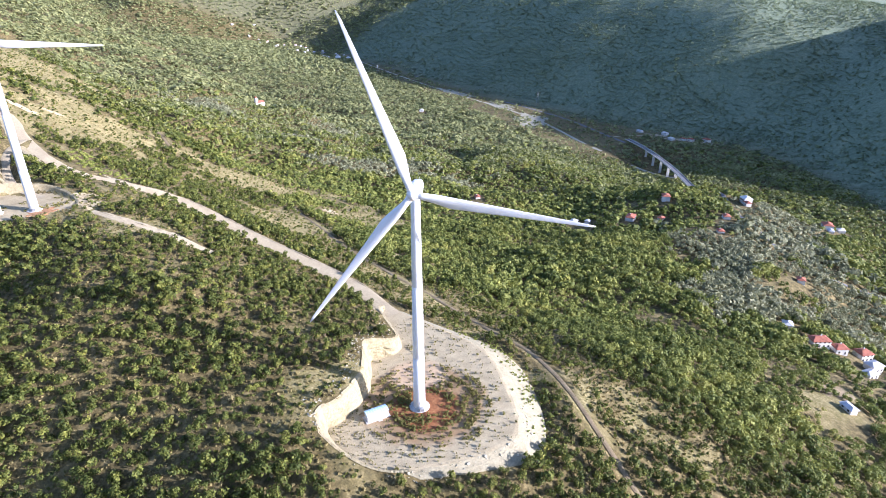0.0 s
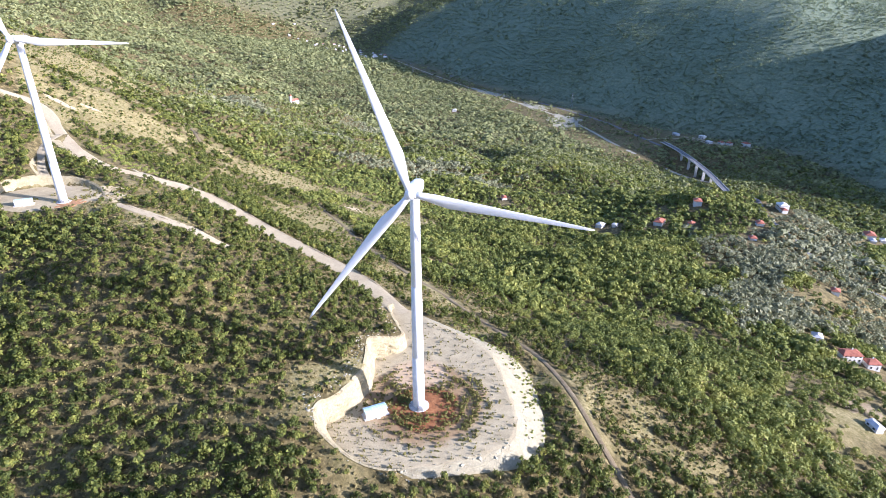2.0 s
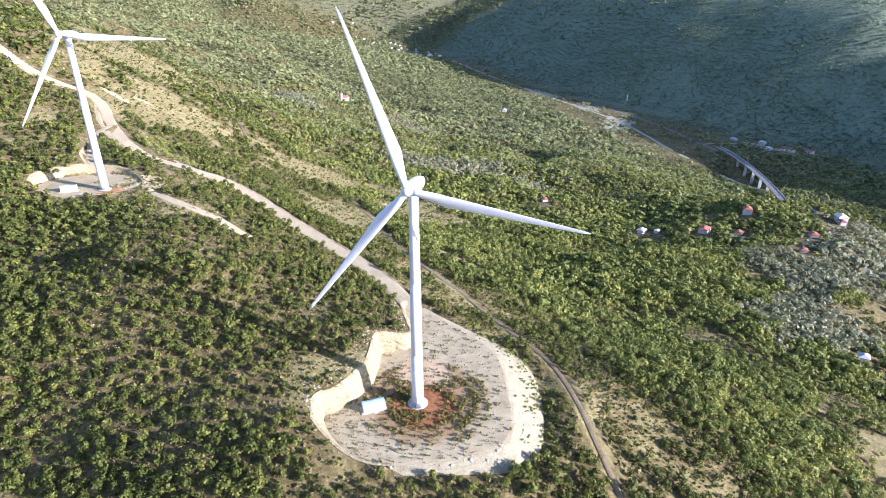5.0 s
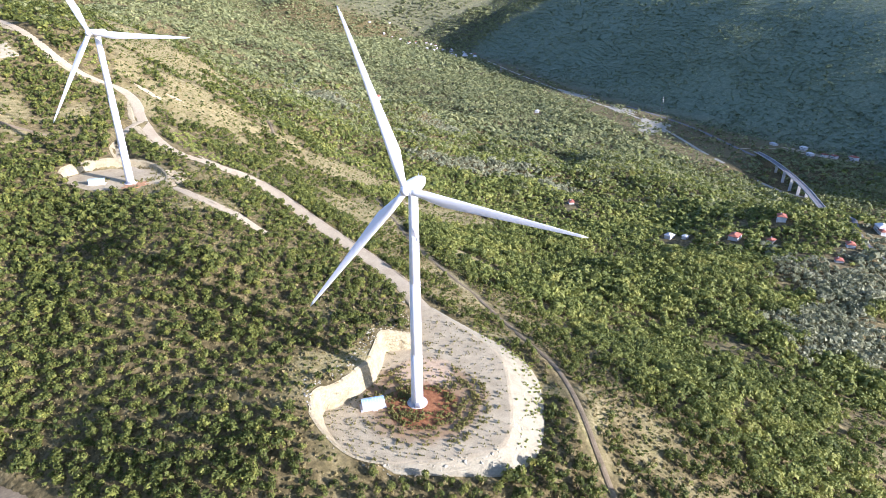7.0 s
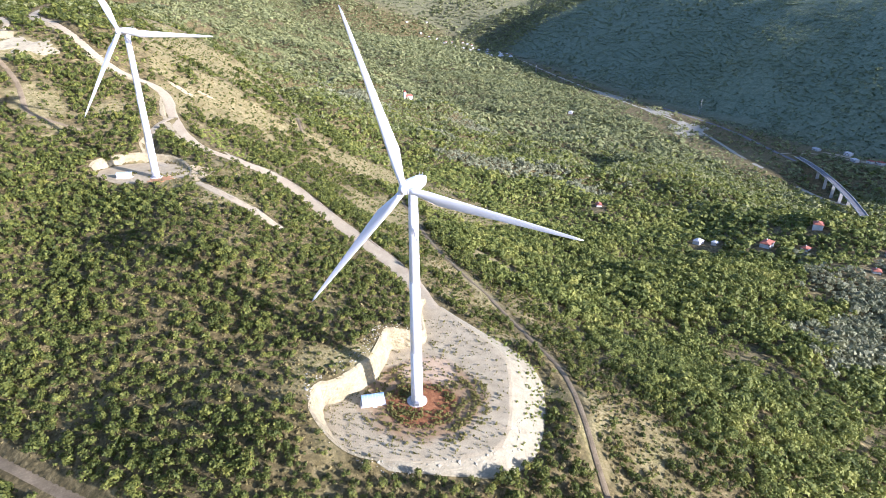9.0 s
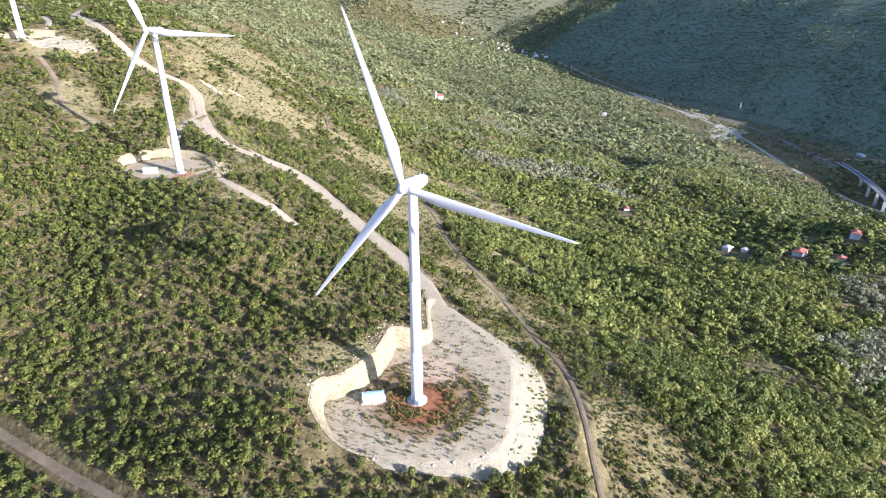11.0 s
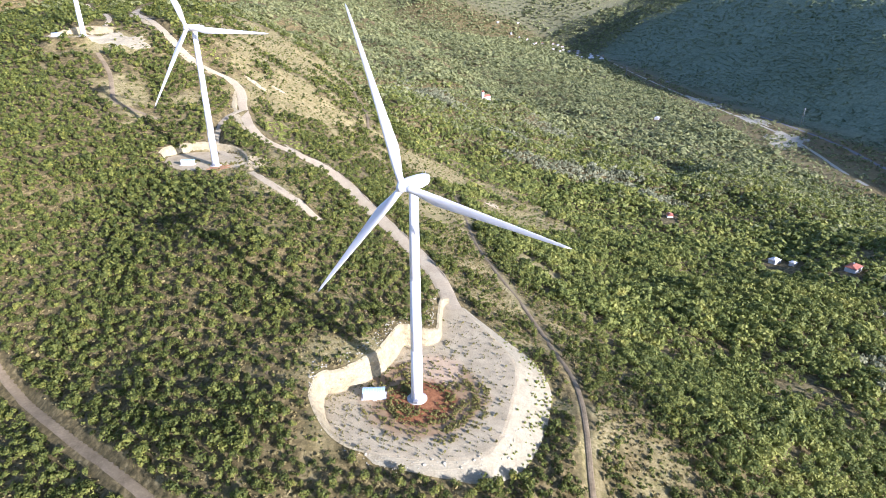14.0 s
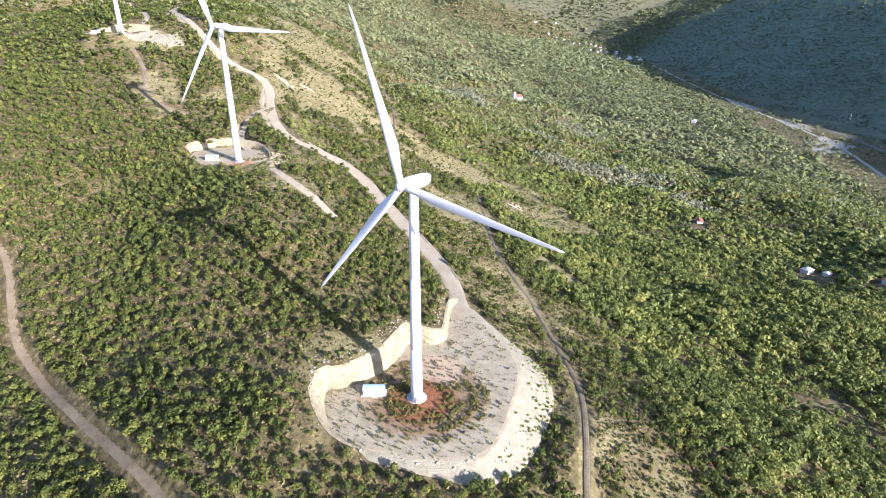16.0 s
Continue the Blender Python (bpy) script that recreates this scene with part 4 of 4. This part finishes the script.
# ---- vegetation ----
def leaf_cloud(centres, radius, height, leaves, rng, reach=1.25, flat=0.0):
    """Leaf triangles for many crowns at once: each crown is a few lobes, each lobe a shell of leaf clumps; flat: how far the clumps lie level."""
    n = len(centres)
    size = np.sqrt(reach * 5.2 * radius * height / leaves)
    lobes = 4
    la = rng.uniform(0, 2 * np.pi, (n, lobes))
    lr = rng.uniform(0.12, 0.55, (n, lobes)) * radius[:, None]
    lz = rng.uniform(0.32, 0.68, (n, lobes)) * height[:, None]
    which = rng.integers(0, lobes, (n, leaves))
    row = np.arange(n)[:, None]
    u = rng.uniform(-0.35, 1, (n, leaves))
    a = rng.uniform(0, 2 * np.pi, (n, leaves))
    s = np.sqrt(1 - u * u)
    d = np.stack([s * np.cos(a), s * np.sin(a), u], -1)
    shell = rng.uniform(0.62, 1.0, (n, leaves))[..., None]
    scale = np.stack([0.58 * radius, 0.58 * radius, 0.36 * height], -1)[:, None]
    pos = centres[:, None] + np.stack([lr[row, which] * np.cos(la[row, which]), lr[row, which] * np.sin(la[row, which]), lz[row, which]], -1) + d * shell * scale
    nor = d + rng.normal(0, 0.34, d.shape)
    nor[..., 2] += flat
    nor /= np.linalg.norm(nor, axis=-1, keepdims=True)
    t = np.cross(nor, rng.normal(0, 1, d.shape))
    t /= np.linalg.norm(t, axis=-1, keepdims=True) + 1e-9
    b = np.cross(nor, t)
    k = (size[:, None] * rng.uniform(0.6, 1.25, (n, leaves)))[..., None] * 0.5
    k = k * 1.25
    q = np.stack([pos - t * k - b * k * 0.55, pos + t * k - b * k * 0.55, pos + b * k], -2)
    q[..., 2] = np.maximum(q[..., 2], centres[:, None, None, 2] - 0.1)
    return q.reshape(-1, 3)


def cloud_object(name, clouds, material, label, category):
    v = np.vstack(clouds)
    ob = mesh_object(name, v, np.arange(len(v)).reshape(-1, 3), material)
    return tagged(ob, label, category, kind="stuff")


def sow(x0, x1, y0, y1, cell, rng):
    """Places on the plan, one to a cell, inside the stretch of country that the flight looks over."""
    x, y = np.meshgrid(np.arange(x0, x1, cell), np.arange(y0, y1, cell))
    x = x.ravel() + rng.uniform(-0.55, 0.55, x.size) * cell
    y = y.ravel() + rng.uniform(-0.55, 0.55, y.size) * cell
    bearing = np.degrees(np.arctan2(x + 60, y + 165))
    keep = (bearing > -31) & (bearing < 82) & (np.hypot(x + 60, y + 155) > 60)
    return x[keep], y[keep]


def free(x, y):
    """Clear of roads, pads and cut slopes."""
    d1 = away(x, y, PAD_LINE, True)[0]
    ok = (d1 > np.maximum(bank_width(away(x, y, PAD_LINE, True)[1]), 3.2) + 0.8) & (off_road(x, y) > 2.6)
    for line, wide in VERGES:
        ok &= away(x, y, line)[0] > wide * 0.55 + 0.6
    for line in (PAD2, PAD3):
        ok &= away(x, y, line, True)[0] > 1.0
    return ok


HOMES = np.array([o.location[:2] for o in scene.objects if o.type == "EMPTY" and o.name.split(".")[0] in ("house", "works_building", "church")] + [(960, 505), (940, 475), (920, 450), (900, 425), (880, 400), (862, 380)])


def clear_of_homes(x, y):
    """Open ground round each house, its yard lying on the sunny southwest side."""
    ok = np.ones(x.shape, bool)
    for hx, hy in HOMES:
        ux, uy = -60 - hx, -155 - hy
        n = math.hypot(ux, uy)
        along, across = ((x - hx) * ux + (y - hy) * uy) / n, ((x - hx) * uy - (y - hy) * ux) / n
        ok &= (along < -9) | (along > 21 + 0.012 * n) | (np.abs(across) > 10)
    return ok


rng = np.random.default_rng(7)
groups = {"shrubs": [], "wood": [], "olive": [], "bracken": [], "far": [], "scrub": []}
named = []
BANDS = (  # least and greatest distance, stretch of country, spacing, leaf clumps a crown, size of a clump
    (0, 300, -260, 260, -160, 330, 3.7, 112, 1.0), (300, 560, -420, 520, -200, 560, 4.1, 52, 0.95), (560, 1150, -700, 1500, -300, 1100, 5.6, 18, 0.95),
    (1150, 2300, -1300, 2300, -400, 2400, 9.5, 10, 0.9), (2300, 4500, -1300, 2700, 700, 4400, 16.0, 8, 0.9))
for band, (lo, hi, x0, x1, y0, y1, cell, leaves, fullness) in enumerate(BANDS):
    x, y = sow(x0, x1, y0, y1, cell, rng)
    d = np.hypot(x + 60, y + 155)
    k = (d >= lo) & (d < hi) & (x < foot(y) + (700, 700, 700, 1000, 800)[band]) & ((x > -520) | (y > 1500))
    x, y, d = x[k], y[k], d[k]
    c = cover(x, y)
    olive = inside(x, y, OLIVES, 30) > rng.uniform(0.15, 0.95, len(x))
    k = (rng.uniform(0, 1, len(x)) < np.clip(c * 1.45 - 0.22, 0.2, 1)) & free(x, y) & clear_of_homes(x, y)
    if band < 2:  # taller and wider crowns in the closed wood
        k &= (smooth(75, 130, x + 10 * rough(x, y, 40, 20)) < 0.5) | (rng.uniform(0, 1, len(x)) < 0.8)
    x, y, d, c, olive = x[k], y[k], d[k], c[k], olive[k]
    z = graded(x, y)
    wood = smooth(75, 130, x + 10 * rough(x, y, 40, 20))
    grow = rng.uniform(0.62, 1.25, len(x)) * (0.8 + 0.3 * c) * (1 + 0.22 * rough(x, y, 18, 33) + 0.25 * wood * rough(x, y, 55, 34))
    r = grow * cell * ((0.56, 0.58, 0.62, 0.62, 0.62)[band] + (0.15 if band < 2 else 0.08) * wood)
    h = r * rng.uniform(1.45, 2.1, len(x)) * (1.0 - 0.04 * wood)
    if band < 2:
        r, h = r * (1 + 0.18 * wood), h * (1 + 0.12 * wood)
    if band == 2:
        h *= 0.8
    if band > 2:
        h *= (0.62, 0.5)[band - 3]
    mountain = ((x - foot(y)) > -20) & (y < 2700)
    r, h = r * np.where(mountain, (0.5, 0.5, 0.8, 0.75, 0.8)[band], 0.5 + 0.55 * np.clip(c, 0, 1)), h * np.where(mountain, 0.5, 0.55 + 0.45 * np.clip(c, 0, 1))
    bracken = inside(x, y, BRACKEN, 31) > 0.5
    h = np.where(bracken, 0.5 * h, h)
    pos = np.c_[x, y, z - 0.15]
    if band == 0:
        close = away(x, y, PAD_LINE, True)[0] < 30
        pick = rng.permutation(np.nonzero(close & (r > 1.1))[0])[:290]
        named = [(pos[i], r[i], h[i]) for i in pick]
        rest = np.ones(len(x), bool)
        rest[pick] = False
    else:
        rest = np.ones(len(x), bool)
    # chance of the haze-coloured leaves, growing with distance
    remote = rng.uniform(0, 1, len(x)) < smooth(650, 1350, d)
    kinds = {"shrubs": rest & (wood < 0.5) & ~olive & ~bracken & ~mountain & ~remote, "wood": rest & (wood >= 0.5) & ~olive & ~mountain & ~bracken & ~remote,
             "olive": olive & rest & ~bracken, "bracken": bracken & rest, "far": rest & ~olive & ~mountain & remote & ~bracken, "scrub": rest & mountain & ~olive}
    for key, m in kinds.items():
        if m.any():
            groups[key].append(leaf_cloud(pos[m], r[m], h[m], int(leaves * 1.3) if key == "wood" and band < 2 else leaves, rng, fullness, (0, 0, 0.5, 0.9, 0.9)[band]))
cloud_object("shrubland", groups["shrubs"], M_SHRUB, "dense green and yellowing shrubs on the dry hill", "shrubs")
cloud_object("woodland", groups["wood"], M_WOOD, "closed green oak scrub down the slope", "woodland")
cloud_object("olive_grove", groups["olive"], M_OLIVE, "grey-green olive trees on terraces", "olive grove")
if groups["bracken"]:
    cloud_object("bracken", groups["bracken"], M_BRIGHT, "bright yellow-green low growth beside the road", "bracken")
cloud_object("distant_woodland", groups["far"], M_HAZEWOOD, "green woods over the far hills", "woodland")
cloud_object("mountain_scrub", groups["scrub"], M_SCRUB, "scattered dark scrub on the shaded mountain", "scrub")

# shrubs round the main pad, each one a thing with a trunk and a crown
CROWNS, TRUNKS = [], []
for s in range(8):
    q = leaf_cloud(np.zeros((1, 3)), np.array([1.0]), np.array([1.35]), 220, rng, 1.3)
    me = mesh_object("crown", q, np.arange(len(q)).reshape(-1, 3), M_SHRUB)
    CROWNS.append(me.data)
    bpy.data.objects.remove(me)
    bm = bmesh.new()
    for k in range(4):
        a = k * 1.7 + s
        rings = []
        for f in (0, 0.5, 1):
            rr = 0.07 * (1 - 0.6 * f)
            cx, cy = 0.35 * f * math.cos(a), 0.35 * f * math.sin(a)
            rings.append([bm.verts.new((cx + rr * math.cos(t), cy + rr * math.sin(t), 0.8 * f - 0.12)) for t in (0, 1.6, 3.1, 4.7)])
        for p, r2 in zip(rings, rings[1:]):
            for i in range(4):
                bm.faces.new((p[i], p[(i + 1) % 4], r2[(i + 1) % 4], r2[i]))
    me = bpy.data.meshes.new("trunk")
    bm.to_mesh(me)
    bm.free()
    me.materials.append(M_BARK)
    TRUNKS.append(me)
for i, (p, r, h) in enumerate(named):
    e = new("shrub")
    e.matrix_world = Matrix.Translation(p) @ Matrix.Rotation(i * 2.4, 4, "Z") @ Matrix.Diagonal((r, r, h / 1.35, 1))
    tagged(e, "rounded green shrub on dry stony ground", "shrub", "shrubs round the turbine pad")
    for name, me in (("trunk", TRUNKS[i % 8]), ("crown", CROWNS[i % 8])):
        new(name, me).parent = e

# low weeds on the pad and tufts on the spoil bank
wx, wy = rng.uniform(-34, 44, 17000), rng.uniform(-36, 52, 17000)
dpad = away(wx, wy, PAD_LINE, True)[0]
ring = np.hypot(wx - 3, (wy + 1) * 1.0)
rate = 0.95 * smooth(5.5, 8, ring) * (1 - 0.7 * smooth(11, 23, ring - 4 * (wx > 6))) * (1 - smooth(22, 28, ring)) + 0.05
rate *= np.where(ring > 11, 0.62 + 0.55 * np.cos((ring - 13.5) * 1.4 + 0.8 * rough(wx, wy, 9, 71)), 1)
rate *= np.where((wx > 4) & (wy > 6) & (np.hypot(wx - 12, wy - 14) < 9), 0.12, 1)
rate *= np.where((wx < -15) & (wy < 2), 0.30, 1) * np.clip(0.75 + 0.9 * rough(wx, wy, 5, 70), 0, 1.3)
k = (dpad < -1.0) & (rng.uniform(0, 1, 17000) < rate * 0.85) & (ring > 4.4) & ((np.abs(wx + 14.8) > 5.4) | (np.abs(wy - 5.2) > 3.4))
wr = rng.uniform(0.25, 0.72, 17000)
cloud_object("weeds", [leaf_cloud(np.c_[wx, wy, np.full(17000, 0.02)][k], wr[k], wr[k] * 1.5, 18, rng)], M_WEED, "low brownish green weeds on the gravel pad", "weeds")
k = (dpad < -0.8) & (rng.uniform(0, 1, 17000) < 0.06 + 0.12 * (wx < -12)) & (ring > 9) & ((np.abs(wx + 14.8) > 5.4) | (np.abs(wy - 5.2) > 3.4))
wr = rng.uniform(0.12, 0.30, 17000)
cloud_object("weeds", [leaf_cloud(np.c_[wx, wy, np.full(17000, 0.02)][k], wr[k], wr[k] * 2.6, 10, rng)], M_WEED, "thin dry stalks scattered over the gravel pad", "weeds")
tx, ty = rng.uniform(20, 62, 2600), rng.uniform(-45, 40, 2600)
td = away(tx, ty, PAD_LINE, True)[0]
k = (td > 1.5) & (td < 14) & (rng.uniform(0, 1, 2600) < 0.05 + 0.34 * smooth(3, 10, td))
tr = rng.uniform(0.3, 0.8, 2600)
cloud_object("grass_tufts", [leaf_cloud(np.c_[tx, ty, graded(tx, ty) + 0.1][k], tr[k], tr[k] * 1.4, 18, rng)], M_BRIGHT, "yellow-green tufts on the white spoil bank", "grass")
gx2, gy2 = sow(-200, 150, -130, 300, 1.6, rng)
k = free(gx2, gy2) & (rng.uniform(0, 1, len(gx2)) < 0.85) & (np.hypot(gx2 + 60, gy2 + 155) < 380) & (gx2 < 105)
gx2, gy2 = gx2[k], gy2[k]
gr = rng.uniform(0.25, 0.8, len(gx2)) * np.where(rng.uniform(0, 1, len(gx2)) < 0.15, 1.6, 1.0)
green = rng.uniform(0, 1, len(gx2)) < 0.35
gz2 = graded(gx2, gy2) - 0.05
cloud_object("dry_grass", [leaf_cloud(np.c_[gx2, gy2, gz2][~green], gr[~green], gr[~green] * 1.0, 9, rng)], M_STRAW, "dry straw-coloured grass tufts between the shrubs", "grass")
cloud_object("low_scrub", [leaf_cloud(np.c_[gx2, gy2, gz2][green], gr[green] * 1.15, gr[green] * 1.5, 14, rng)], M_SHRUB, "low green scrub between the larger shrubs", "scrub")


# tufts and dwarf scrub over the dry ridge
hx, hy = sow(-160, 230, 235, 720, 3.4, rng)
k = free(hx, hy) & (rng.uniform(0, 1, len(hx)) < 0.25 + 0.5 * inside(hx, hy, DRY, 24)) & (inside(hx, hy, DRY, 24) > 0.1)
hx, hy = hx[k], hy[k]
hr = rng.uniform(0.4, 1.3, len(hx))
straw = rng.uniform(0, 1, len(hx)) < 0.5
hz = graded(hx, hy) - 0.05
cloud_object("dry_grass", [leaf_cloud(np.c_[hx, hy, hz][straw], hr[straw], hr[straw] * 0.8, 8, rng)], M_STRAW, "dry straw-coloured grass over the ridge", "grass")
cloud_object("low_scrub", [leaf_cloud(np.c_[hx, hy, hz][~straw], hr[~straw], hr[~straw] * 1.2, 12, rng)], M_SHRUB, "dwarf green scrub dotted over the dry ridge", "scrub")


# weeds on the two upper pads
for cx, cy, cz in ((-74, 222, PAD2_Z), (-207, 440, PAD3_Z)):
    a, q = rng.uniform(0, 6.28, 500), np.sqrt(rng.uniform(0, 1, 500))
    ux, uy = cx + 23 * q * np.cos(a), cy + 12.5 * q * np.sin(a)
    k = (rough(ux, uy, 7, 80) > -0.1) & (np.hypot(ux - cx, uy - cy) > 5) & ((np.abs(ux - cx + 19) > 6) | (np.abs(uy - cy + 7) > 4))
    ur = rng.uniform(0.3, 0.8, 500)
    cloud_object("weeds", [leaf_cloud(np.c_[ux, uy, np.full(500, cz + 0.05)][k], ur[k], ur[k], 16, rng)], M_WEED, "low weeds on the dusty hilltop pad", "weeds")


# pale bare rock and soil where the hill has been scraped
def scar(cx, cy, rx, ry, turn, material, label, seed):
    c, s = math.cos(turn), math.sin(turn)
    v, n, m = [], 48, 8
    for i in range(m):
        for j in range(n):
            a = 2 * math.pi * j / n
            edge = 1 + 0.30 * math.sin(2 * a + seed) + 0.22 * math.sin(5 * a + 2 * seed) + 0.12 * math.sin(11 * a + seed)
            f = (i + 0.02) / (m - 1) * edge
            v.append((cx + rx * f * math.cos(a) * c - ry * f * math.sin(a) * s, cy + rx * f * math.cos(a) * s + ry * f * math.sin(a) * c))
    v = np.array(v)
    z = graded(v[:, 0], v[:, 1]) + 0.25 + 0.25 * rough(v[:, 0], v[:, 1], 3, seed)
    z[-n:] -= 0.8
    return tagged(mesh_object("slope_scar", np.c_[v, z], grid_faces(m, n, True), material), label, "bare ground", kind="structure")


scar(-170, 425, 20, 17, 0.3, M_FILL, "white scraped limestone below the highest pad", 3)
scar(-58, 212, 9, 13, 0.2, M_DUST, "dusty bare ground beside the hilltop pad", 6)
scar(-80, 206, 9, 5, 0.1, M_REDSOIL, "rusty red soil round the second turbine's foot", 5)
scar(-124, 420, 9, 6, 0.9, M_CUT, "cream road cut on the ridge", 4)
scar(-62, 410, 3, 15, 0.9, M_DUST, "pale limestone outcrop beside bright growth", 7)
scar(-42, 415, 2, 10, 1.0, M_DUST, "pale limestone outcrop on the dry ridge", 8)
scar(-34, 262, 2.0, 9, 0.7, M_FILL, "white outcrop above the road", 9)
scar(-14, 246, 1.6, 8, 0.9, M_FILL, "white outcrop above the road", 10)
scar(146, 330, 9, 6, 0.6, M_ROAD, "bare stony clearing with old foundations", 11)
scar(1020, 860, 40, 95, -0.5, M_STONE, "grey-white river gravel bar", 13)
scar(1110, 1060, 22, 90, -0.25, M_STONE, "pale gravel of the dry river bed", 14)
scar(1170, 1330, 20, 130, -0.25, M_STONE, "pale gravel of the dry river bed", 15)
scar(1455, 2470, 40, 70, -0.3, M_FILL, "white works yard by the valley road", 16)
scar(1112, 500, 9, 75, 0.05, M_ROAD, "pale levelled ground below the row of houses", 18)
scar(228, -72, 18, 8, 0.4, M_TRACK, "reddish ploughed plot beside a shed", 17)
